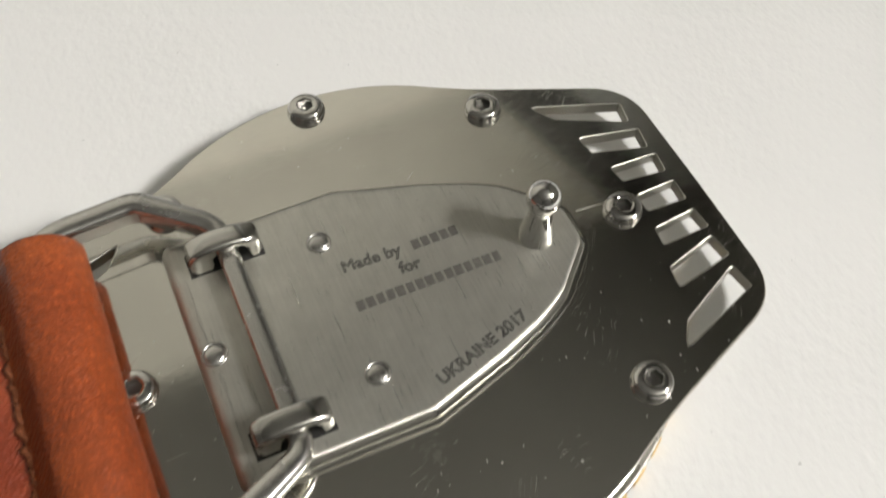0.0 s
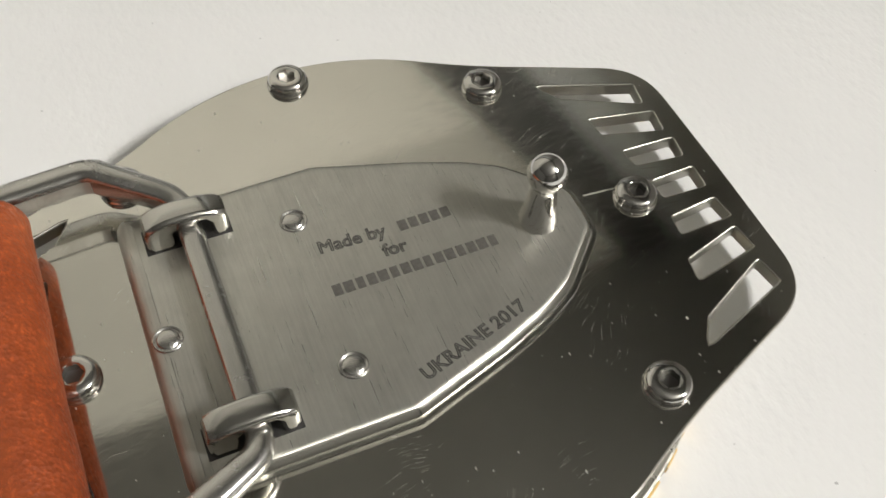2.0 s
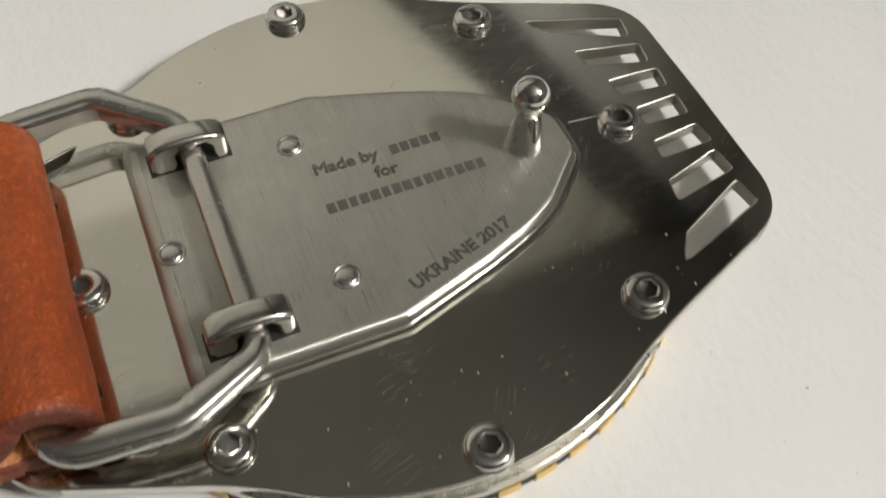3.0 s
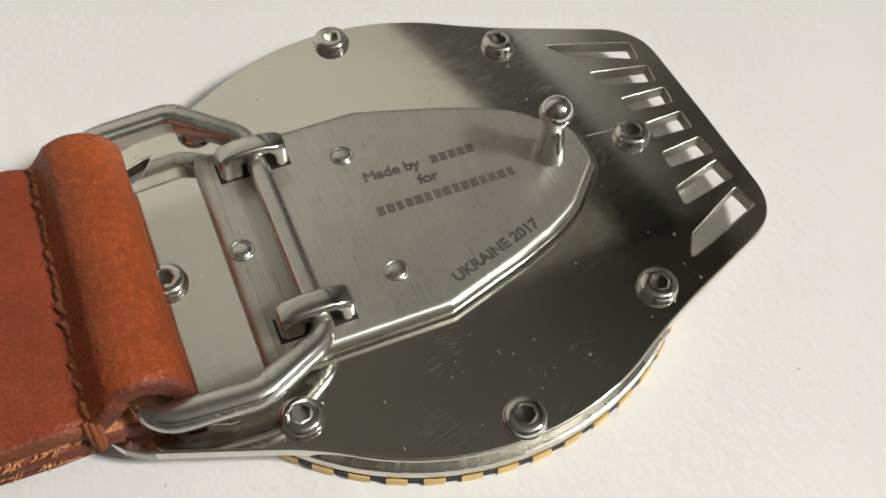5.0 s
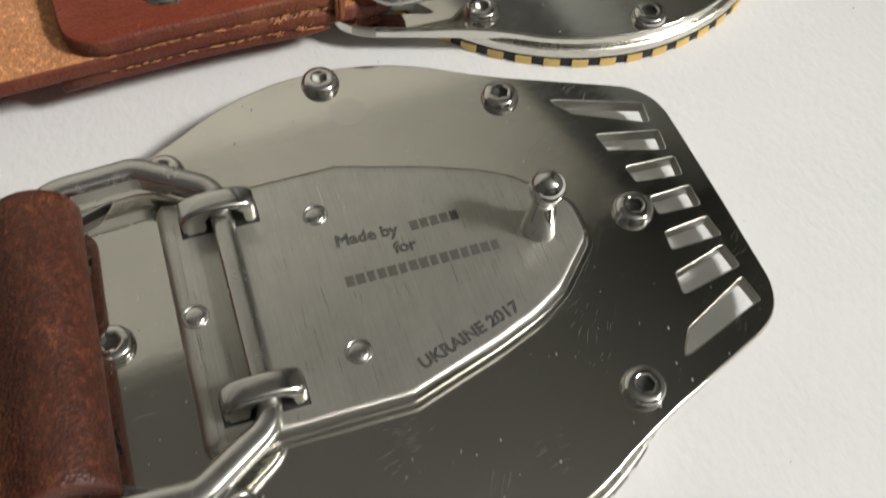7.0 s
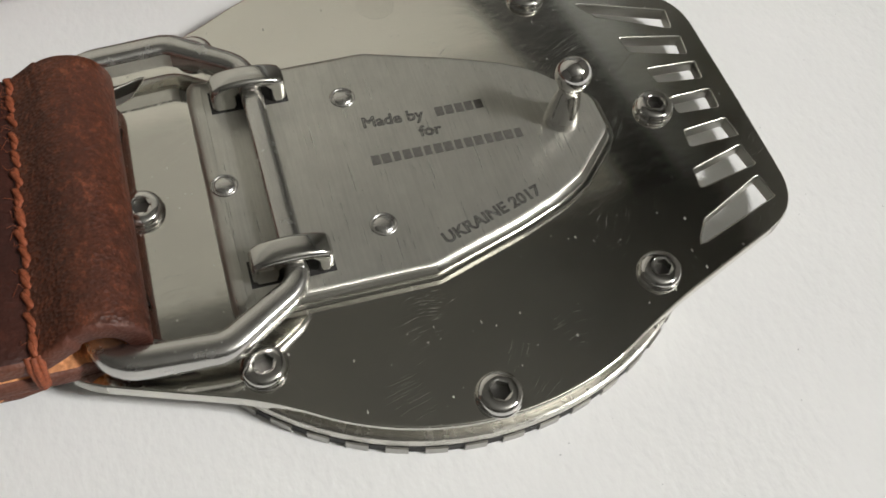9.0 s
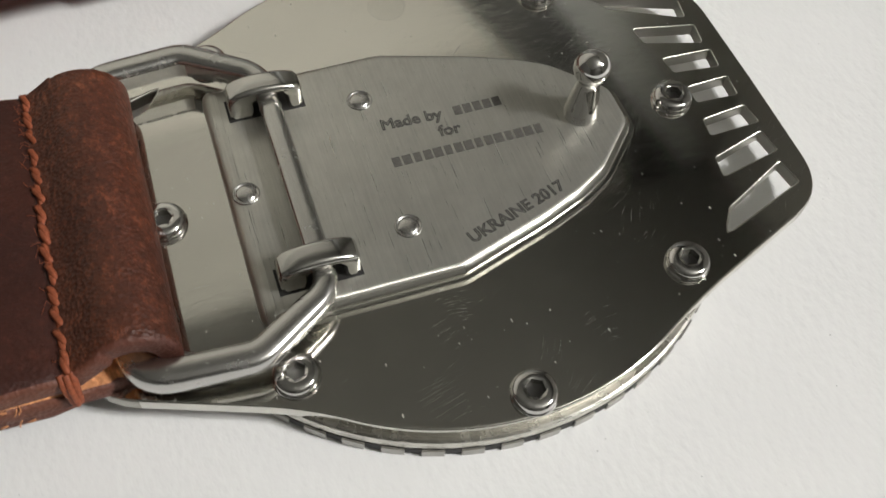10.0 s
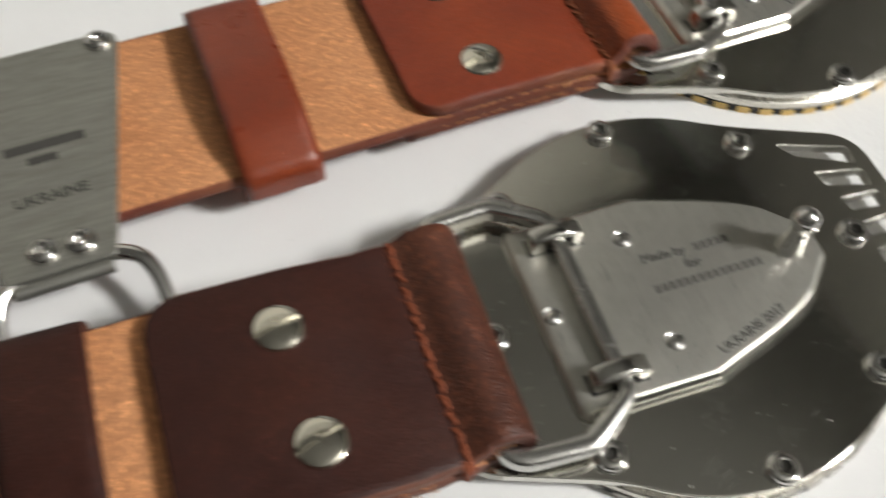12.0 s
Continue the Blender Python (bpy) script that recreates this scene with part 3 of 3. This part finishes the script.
    for k in range(1, 53):
        part_mesh("tooth", tooth.data, YELLOW, gear, at=Matrix.Rotation(radians(360 / 53 * k), 4, "Z"))
    # stamped writing
    def words(body, size, x, y, rot=0.0):
        cu = bpy.data.curves.new("lettering", "FONT")
        cu.body, cu.size = body, size * MM
        cu.dimensions, cu.fill_mode = "2D", "NONE"
        cu.bevel_depth, cu.bevel_resolution = 0.000085, 1
        me = from_curve("lettering", cu)
        part_mesh("lettering", me, DARK_MARK, b, at=Matrix.Translation((x * MM, y * MM, 2.9 * MM)) @ Matrix.Rotation(radians(rot), 4, "Z"))

    words("Made by", 2.5, -5.7, 4.9, -2.0)
    words("for", 2.5, 1.5, 1.7, -2.0)
    words("UKRAINE 2017", 2.35, -0.2, -15.6, 16.8)

    bars = {}

    def letter_bar(x, y, w, h):
        if (w, h) not in bars:
            rect = [(-w / 2, -h / 2), (w / 2, -h / 2), (w / 2, h / 2), (-w / 2, h / 2)]
            bars[(w, h)] = slab("mark_bar", [rect], -0.04, 0.04, 0.0, 0)
        part_mesh("mark_bar", bars[(w, h)], GREY_MARK, b, at=Matrix.Translation((x * MM, y * MM, 2.92 * MM)))

    for k in range(5):
        letter_bar(5.2 + 1.42 * k, 5.3, 1.12, 1.55)
    for k in range(15):
        letter_bar(-5.4 + 1.43 * k, -0.75 - 0.01 * k, (1.1, 1.2, 0.95)[k % 3], 1.55)
    return b


BUCKLE_A = build_buckle(Matrix.Identity(4))

B_POSE = pose(-0.05713, -0.0671, -0.00011, -0.12, 0.39, -3.55)
BUCKLE_B = copy_thing(BUCKLE_A, B_POSE)
tagged(BUCKLE_B, "round polished steel buckle, face down, on the dark brown belt")
STEEL_TOOTH = metal("plain_steel_teeth", (0.42, 0.41, 0.38), 0.25, 0.4)
lower_loop = loop_mesh(4.6, 0.0, 0.3)
lower_loop.materials.append(LOOP_STEEL)
lower_loop.materials.append(GROUND_STEEL)
lower_loop.set_sharp_from_angle(angle=radians(42))
for o in BUCKLE_B.children_recursive:
    if o.name.split(".")[0] == "strap_loop":
        o.data = lower_loop
    if o.name.split(".")[0] == "tooth":
        o.material_slots[0].link = "OBJECT"
        o.material_slots[0].material = STEEL_TOOTH

# a dull fingerprint on the second plate
bm = bmesh.new()
lathe(bm, [(2.9, 0), (2.7, 0.004), (0, 0.006)], 28)
part("smudge", bm, metal("smudged_steel", (0.68, 0.665, 0.61), 0.10, 0.17), BUCKLE_B, at=pose(0.0025, 0.0293, 0.00081))
# a single bright scratch beside the pin of the first buckle
bm = bmesh.new()
box(bm, (0, 0, 0), (4.6, 0.24, 0.02))
part("scratch", bm, GROUND_STEEL, BUCKLE_A, at=pose(0.0318, 0.0024, 0.00081, 0, 0, -5))


# ---- belts ----
def smooth_path(pts, n):
    """Catmull-Rom through the points, n steps a span."""
    out = []
    for i in range(len(pts) - 1):
        p0, p1, p2, p3 = [Vector(pts[min(max(k, 0), len(pts) - 1)]) for k in (i - 1, i, i + 1, i + 2)]
        for k in range(n):
            u = k / n
            out.append(0.5 * (2 * p1 + (p2 - p0) * u + (2 * p0 - 5 * p1 + 4 * p2 - p3) * u * u + (3 * p1 - p0 - 3 * p2 + p3) * u ** 3))
    out.append(Vector(pts[-1]))
    return out


def strap_mesh(stations, thick, across, seed, wobble=0.12, bend=(0, 0)):
    """A leather band along stations of (x, z, half width, centre y). Material 0 grain side, 1 edge, 2 flesh side.
    The grain side lies to the right of the way."""
    bm = bmesh.new()
    rows = []
    t = thick / 2
    for i, (x, z, hw, yc) in enumerate(stations):
        a, b = stations[max(i - 1, 0)], stations[min(i + 1, len(stations) - 1)]
        d = Vector((b[0] - a[0], b[1] - a[1])).normalized()
        nrm = Vector((d.y, -d.x))
        row = []
        ys = [-hw + 0.5 + (2 * hw - 1.0) * k / across for k in range(across + 1)]
        sect = [(y, t) for y in ys] + [(hw - 0.15, t - 0.2), (hw, t - 0.6), (hw, -t + 0.5), (hw - 0.15, -t + 0.15)]
        sect += [(y, -t) for y in reversed(ys)] + [(-hw + 0.15, -t + 0.15), (-hw, -t + 0.5), (-hw, t - 0.6), (-hw + 0.15, t - 0.2)]
        for y, o in sect:
            w = noise.noise(Vector((x * 0.09 + seed, y * 0.09, o))) * wobble
            e = noise.noise(Vector((x * 0.25, seed * 3.1, o * 0.6 + y))) * 0.12 if abs(y) > hw - 0.4 else 0
            row.append(bm.verts.new((x + nrm.x * (o + w), y + yc + e, z + nrm.y * (o + w))))
        rows.append(row)
    m = len(rows[0])
    for i, (a, b) in enumerate(zip(rows, rows[1:])):
        for k in range(m):
            f = bm.faces.new((a[k], a[(k + 1) % m], b[(k + 1) % m], b[k]))
            # 3: outer side of the bend, in the lighter lamplit copy
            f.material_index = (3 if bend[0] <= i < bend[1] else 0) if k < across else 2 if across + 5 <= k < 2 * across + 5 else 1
            f.smooth = True
    for r in (rows[0], rows[-1]):
        f = bm.faces.new(r)
        f.material_index = 1
    return bm


LOOP_X, THICK = -42.2, 2.8


def build_belt(m, label, loop_z, r, low, top, yc, leather_mat, edge_mat, lit_bend_mat, thread, screws, seed, lining):
    """low: strap centre line from the far end to the buckle; top: the folded flap from the seam to its end."""
    belt = thing("belt", label, "belt", m, "belts")
    turn = [(LOOP_X + r * math.sin(radians(a)), loop_z - r * math.cos(radians(a))) for a in range(-40, 216, 8)]
    line = smooth_path([Vector(p) for p in low] + [Vector(turn[0])], 7)[:-1]
    stations = [(p.x, p.y, 20.75, yc(p.x)) for p in line]
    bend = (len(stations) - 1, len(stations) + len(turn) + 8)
    stations += [(x, z, 20.3, yc(x)) for x, z in turn]
    over = smooth_path([Vector(turn[-1])] + [Vector(p) for p in top], 9)[1:]
    end = over[-1].x
    for p in over:
        d = p.x - end
        cut = 6.0 - math.sqrt(max(0.0, 36.0 - (6.0 - d) ** 2)) if d < 6 else 0.0
        stations.append((p.x, p.y, 20.75 - cut, yc(p.x)))
    part("strap", strap_mesh(stations, THICK, 26, seed, 0.2, bend), [leather_mat, edge_mat, FLESH, lit_bend_mat], belt)
    # second layer under the strap
    st = [(p[0], p[1], 20.3, yc(p[0])) for p in lining]
    part("lining", strap_mesh(st, 2.4, 16, seed + 5), [leather_mat, edge_mat, FLESH], belt)
    # seam of slanting waxed stitches at the foot of the fold
    sx, sz = top[0][0], top[0][1] + THICK / 2 + 0.08
    stitch_me, rnd = [], random.Random(seed)
    for k in range(3):
        bm = bmesh.new()
        for strand in range(2):
            # two twisted strands, pulled down into the holes at both ends
            rings = []
            for i in range(13):
                u = i / 12 * 2 - 1
                a = u * 2.4 + strand * math.pi + k
                r = 0.40 * math.sqrt(max(0.06, 1 - u ** 4))
                c = Vector((0.20 * math.cos(a), 1.95 * u, 0.18 * math.sin(a) - 0.75 * u ** 4))
                rings.append([bm.verts.new(c + Vector((r * math.cos(w * math.pi / 4), 0, r * 0.85 * math.sin(w * math.pi / 4)))) for w in range(8)])
            for p, q in zip(rings, rings[1:]):
                for w in range(8):
                    bm.faces.new((p[w], p[(w + 1) % 8], q[(w + 1) % 8], q[w]))
            bm.faces.new(rings[0])
            bm.faces.new(rings[-1])
        me = bpy.data.meshes.new("stitch")
        bmesh.ops.recalc_face_normals(bm, faces=bm.faces[:])
        bm.to_mesh(me)
        bm.free()
        me.transform(Matrix.Scale(MM, 4))
        me.materials.append(thread)
        stitch_me.append(me)
    y, k = -18.6, 0
    while y < 19.6:
        at = Matrix.Translation((MM * (sx + rnd.uniform(-0.18, 0.18)), MM * (y + yc(sx)), MM * (sz + rnd.uniform(-0.05, 0.1)))) @ Matrix.Rotation(radians(12 + rnd.uniform(-9, 9)), 4, "Z")
        part_mesh("stitch", stitch_me[k % 3], thread, belt, smooth=True, at=at)
        # awl hole between two stitches: a flat disc coloured as the hole's shade
        if y < 17.5:
            hb = bmesh.new()
            lathe(hb, [(0.62, 0.0), (0.5, 0.07), (0, 0.08)], 10)
            part("stitch_hole", hb, HOLE_SHADE, belt, at=Matrix.Translation((MM * sx, MM * (y + 1.45 + yc(sx)), MM * (sz - 0.12))))
        y += rnd.uniform(2.75, 3.05)
        k += 1
    # frayed thread fibres standing off the seam
    for k in range(40):
        y = rnd.uniform(-19.0, 19.0)
        w = rnd.choice((-1, -1, 1))
        pts = [(sx + 0.3 * w, y + yc(sx), sz), (sx + w * rnd.uniform(0.6, 1.0), y + yc(sx) + rnd.uniform(-0.6, 0.6), sz + rnd.uniform(0.2, 0.5)), (sx + w * rnd.uniform(0.9, 1.7), y + yc(sx) + rnd.uniform(-1.2, 1.2), sz + rnd.uniform(-0.1, 0.5))]
        part_mesh("thread_fibre", tube("thread_fibre", pts, 0.035, False, 1), thread, belt, smooth=True)
    # knot of thread down the edge
    kx = [(sx, -20.0 + yc(sx), sz), (sx + 0.1, -21.2 + yc(sx), sz - 0.9), (sx - 0.1, -21.3 + yc(sx), sz - 4.5)]
    for dx, dy in ((-0.62, 0.0), (0.0, -0.22), (0.6, 0.05)):
        part_mesh("thread_end", tube("thread_end", [(a + dx * (1.0 if c > sz - 2 else 0.55), b + dy, c) for a, b, c in kx], 0.42, False, 3), thread, belt, smooth=True)
    # loose fibres along the lower cut edge
    for k in range(34 if seed < 2 else 6):
        x = sx - rnd.choice((5.0, 6.2, 9.5)) + rnd.uniform(-0.9, 0.9)
        z = top[0][1] - rnd.choice((0.9, 3.6)) + rnd.uniform(-0.3, 0.3)
        y = -20.7 + yc(x)
        pts = [(x, y + 0.3, z), (x - rnd.uniform(-0.2, 0.4), y - rnd.uniform(0.1, 0.4), z - rnd.uniform(-0.1, 0.2)), (x - rnd.uniform(-0.3, 0.9), y - rnd.uniform(0.2, 0.8), z - rnd.uniform(-0.1, 0.4))]
        part_mesh("loose_fibre", tube("loose_fibre", pts, 0.07, False, 1), FLESH, belt, smooth=True)
    # pale raw flecks where the layers meet along the cut edge
    def height(path, x):
        for (xa, za), (xb, zb) in zip(path, path[1:]):
            if min(xa, xb) <= x <= max(xa, xb):
                return za + (zb - za) * (x - xa) / (xb - xa)
        return None

    fb = bmesh.new()
    bmesh.ops.create_uvsphere(fb, u_segments=6, v_segments=4, radius=1.0, matrix=Matrix.Diagonal((0.55, 0.14, 0.10, 1)))
    fleck = None
    for k in range(64 if seed < 2 else 22):
        x = sx - rnd.uniform(2.0, 36.0)
        z = height(top if k % 2 else low, x)
        if z is None:
            continue
        at = Matrix.Translation((x * MM, (-20.78 + yc(x)) * MM, (z - THICK / 2 + rnd.uniform(-0.12, 0.12)) * MM)) @ Matrix.Rotation(radians(rnd.uniform(-25, 25)), 4, "Y")
        if fleck is None:
            fleck = part("edge_fleck", fb, FLESH, belt, smooth=True, at=at)
        else:
            part_mesh("edge_fleck", fleck.data, FLESH, belt, at=at)
    # domed strap screws
    bm = bmesh.new()
    lathe(bm, [(4.15, 0), (4.2, 0.25), (4.05, 0.5)] + [(4.05 * math.cos(radians(a)), 0.5 + 0.75 * math.sin(radians(a))) for a in range(12, 90, 12)] + [(0, 1.25)], 48)
    # driver slot right across, with a short cross slot
    for axis, d in (((0, 1, 0), 0.5), ((1, 0, 0), 0.5), ((0, 1, 0), 1.5)):
        for sg in (1, -1):
            bmesh.ops.bisect_plane(bm, geom=bm.verts[:] + bm.edges[:] + bm.faces[:], plane_co=[c * d * sg for c in axis], plane_no=axis)
    bm.normal_update()
    cut = []
    for f in bm.faces:
        c = f.calc_center_median()
        if c.z > 0.45 and (abs(c.y) < 0.5 or (abs(c.x) < 0.5 and abs(c.y) < 1.5)):
            cut.append(f)
    ext = bmesh.ops.extrude_face_region(bm, geom=cut)
    for g in ext["geom"]:
        if isinstance(g, bmesh.types.BMVert):
            g.co.z = max(g.co.z - 0.6, 0.3)
    for f in cut:
        if f.is_valid:
            bm.faces.remove(f)
    sc = None
    for k, (x, y, z, turn_deg) in enumerate(screws):
        at = Matrix.Translation((x * MM, y * MM, z * MM)) @ Matrix.Rotation(radians(turn_deg), 4, "Z")
        if sc is None:
            sc = part("strap_screw", bm, NICKEL, belt, "shiny nickel domed screw", True, at)
            sc.data.set_sharp_from_angle(angle=radians(30))
        else:
            part_mesh("strap_screw", sc.data, NICKEL, belt, "shiny nickel domed screw", at=at)
    return belt


low_a = [(-330, -4.6), (-270, -4.5), (-220, 0.0), (-180, 3.6), (-145, 4.5), (-120, 4.6), (-100, 4.6), (-85, 4.6), (-72, 4.6), (-60, 4.2), (-51, 3.0)]
top_a = [(-48.0, 6.25), (-52, 6.8), (-60, 7.3), (-72, 7.5), (-82, 7.55), (-88.8, 7.5)]
lin_a = [(-91.0, 1.8), (-84, 1.9), (-72, 1.9), (-62, 1.6), (-54, 1.0), (-49.6, 1.3)]
BELT_A = build_belt(Matrix.Identity(4), "russet leather belt folded and stitched, tan flesh side up", 6.1, 4.55, low_a, top_a, lambda x: 0.2, LEATHER_A, EDGE_A, BEND_LIT_A, THREAD_A, [(-73.4, 10.2, 8.85, 15), (-72.4, -11.9, 8.85, 20)], 1.0, lin_a)
low_b = [(-330, -4.6), (-270, -4.5), (-210, -2.4), (-160, 1.6), (-130, 4.0), (-110, 5.3), (-95, 6.0), (-82, 6.4), (-70, 6.2), (-60, 5.2), (-51, 3.2)]
top_b = [(-48.6, 6.6), (-52, 7.2), (-60, 8.3), (-70, 9.1), (-82, 9.2), (-90.6, 8.9)]
lin_b = [(-93.0, 3.3), (-84, 3.6), (-72, 3.5), (-62, 2.6), (-52, 1.1), (-49.6, 1.3)]
BELT_B = build_belt(B_POSE, "dark brown leather belt folded over, with rust stitching", 5.0, 4.25, low_b, top_b, lambda x: -0.5 - 1.4 * min(1.0, max(0.0, (-44 - x) / 12)), LEATHER_B, EDGE_B, BEND_LIT_B, THREAD_B, [(-70.2, 7.8, 10.5, 12), (-68.6, -12.5, 10.4, 18)], 2.0, lin_b)


# ---- leather keepers ----
def build_keeper(m, label, x0, x1, y0, y1, z0, z1, leather_mat, edge_mat, crown):
    k = thing("belt_keeper", label, "belt keeper", m, "belt keepers")
    loop = fillet([(y0, z0), (y1, z0), (y1, z1), (0.5 * (y0 + y1), z1 + crown), (y0 + 10.0, z1 + 0.2), (y0, z1 - 3.6)], [1.6, 1.6, 5.0, 14.0, 14.0, 4.0], 10)
    bm = bmesh.new()
    n, cols, t = len(loop), 8, 1.7
    outer, inner = [], []
    for i, p in enumerate(loop):
        d = (loop[(i + 1) % n] - loop[i - 1]).normalized()
        nr = Vector((d.y, -d.x))
        ro, ri = [], []
        for c in range(cols + 1):
            x = x0 + (x1 - x0) * c / cols
            w = noise.noise(Vector((x * 0.15, p.x * 0.12, p.y * 0.2))) * 0.15
            rim = 0.25 if c in (0, cols) else 0.0
            q = p + nr * (w - rim)
            ro.append(bm.verts.new((x, q.x, q.y)))
            q = p - nr * (t - rim)
            ri.append(bm.verts.new((x, q.x, q.y)))
        outer.append(ro)
        inner.append(ri)
    for i in range(n):
        j = (i + 1) % n
        for c in range(cols):
            f = bm.faces.new((outer[i][c], outer[i][c + 1], outer[j][c + 1], outer[j][c]))
            f.smooth = True
            f = bm.faces.new((inner[i][c], inner[j][c], inner[j][c + 1], inner[i][c + 1]))
            f.smooth, f.material_index = True, 1
        for c in (0, cols):
            f = bm.faces.new((outer[i][c], outer[j][c], inner[j][c], inner[i][c]))
            f.material_index = 1
    part("band", bm, [leather_mat, edge_mat], k)
    # the overlapped end of the band, tucked under the belt
    b2 = bmesh.new()
    vs = box(b2, ((x0 + x1) / 2, (y0 + y1) / 2 + 4, z0 - 0.7), (abs(x1 - x0) - 0.8, 18.0, 1.3))
    bmesh.ops.bevel(b2, geom=b2.edges[:], offset=0.35, segments=2, affect="EDGES")
    part("overlap", b2, [edge_mat], k)
    return k


build_keeper(Matrix.Identity(4), "glossy russet leather keeper round the tan belt", -123.6, -108.8, -23.4, 21.0, 0.8, 11.2, KEEPER_A, EDGE_A, 1.4)
build_keeper(B_POSE, "dark brown leather keeper round the belt", -113.5, -99.2, -24.5, 20.0, 1.4, 11.6, LEATHER_B, EDGE_B, 1.0)

# ---- steel clip with a wire ring on the first belt ----
clip = thing("belt_clip", "worn brushed steel clip with a wire ring", "belt clip")
CZ0, CZ1 = 6.15, 7.7
shape = fillet([(-147.6, -29.5), (-136.6, 22.8), (-175.4, 22.8), (-166.2, -29.5)], [1.2, 3.0, 3.0, 1.2], 6)
part_mesh("clip_plate", slab("clip_plate", [shape], CZ0, CZ1, 0.25, 2), CLIP_STEEL, clip)
bm = bmesh.new()
lathe(bm, [(2.6, 0), (2.6, 0.5)] + [(2.6 * math.cos(radians(a)), 0.5 + 1.1 * math.sin(radians(a))) for a in range(10, 62, 10)] + [(1.4, 1.5), (1.25, 1.4), (1.15, 0.5), (0, 0.5)], 28)
cs = part("clip_screw", bm, CHROME, clip, smooth=True, at=Matrix.Translation((-0.1407, 0.0203, CZ1 * MM)))
for x, y in ((-152.6, -25.2), (-158.9, -25.0), (-171.0, 20.3)):
    part_mesh("clip_screw", cs.data, CHROME, clip, at=Matrix.Translation((x * MM, y * MM, CZ1 * MM)))
# folded eye that holds the ring
part_mesh("eye", tube("eye", [(-148.6, -30.4, 5.9), (-165.2, -30.4, 5.9)], 1.3, False), CLIP_STEEL, clip, smooth=True)
ring = fillet([(-142.6, -27.8), (-141.0, -53.0), (-170.2, -53.0), (-168.6, -27.8)], [9.0, 6.0, 6.0, 9.0], 10)
part_mesh("wire_ring", tube("wire_ring", [(p[0], p[1], 6.2 - 8.6 * min(1.0, max(0.0, (-30.5 - p[1]) / 20.0))) for p in ring], 1.45), CHROME, clip, smooth=True)
for x, y, w, h in ((-154.9, -1.6, 14.4, 2.2), (-155.7, -4.9, 5.2, 1.8)):
    bm = bmesh.new()
    box(bm, (0, 0, 0), (w, h, 0.04))
    part("mark_bar", bm, DARK_MARK, clip, at=Matrix.Translation((x * MM, y * MM, (CZ1 + 0.02) * MM)))
cu = bpy.data.curves.new("lettering", "FONT")
cu.body, cu.size, cu.align_x = "UKRAINE", 3.1 * MM, "CENTER"
cu.dimensions, cu.fill_mode = "2D", "BOTH"
cu.extrude, cu.offset = 0.00003, 0.00007
part_mesh("lettering", from_curve("lettering", cu), DARK_MARK, clip, at=Matrix.Translation((-155.6 * MM, -14.6 * MM, (CZ1 + 0.035) * MM)))
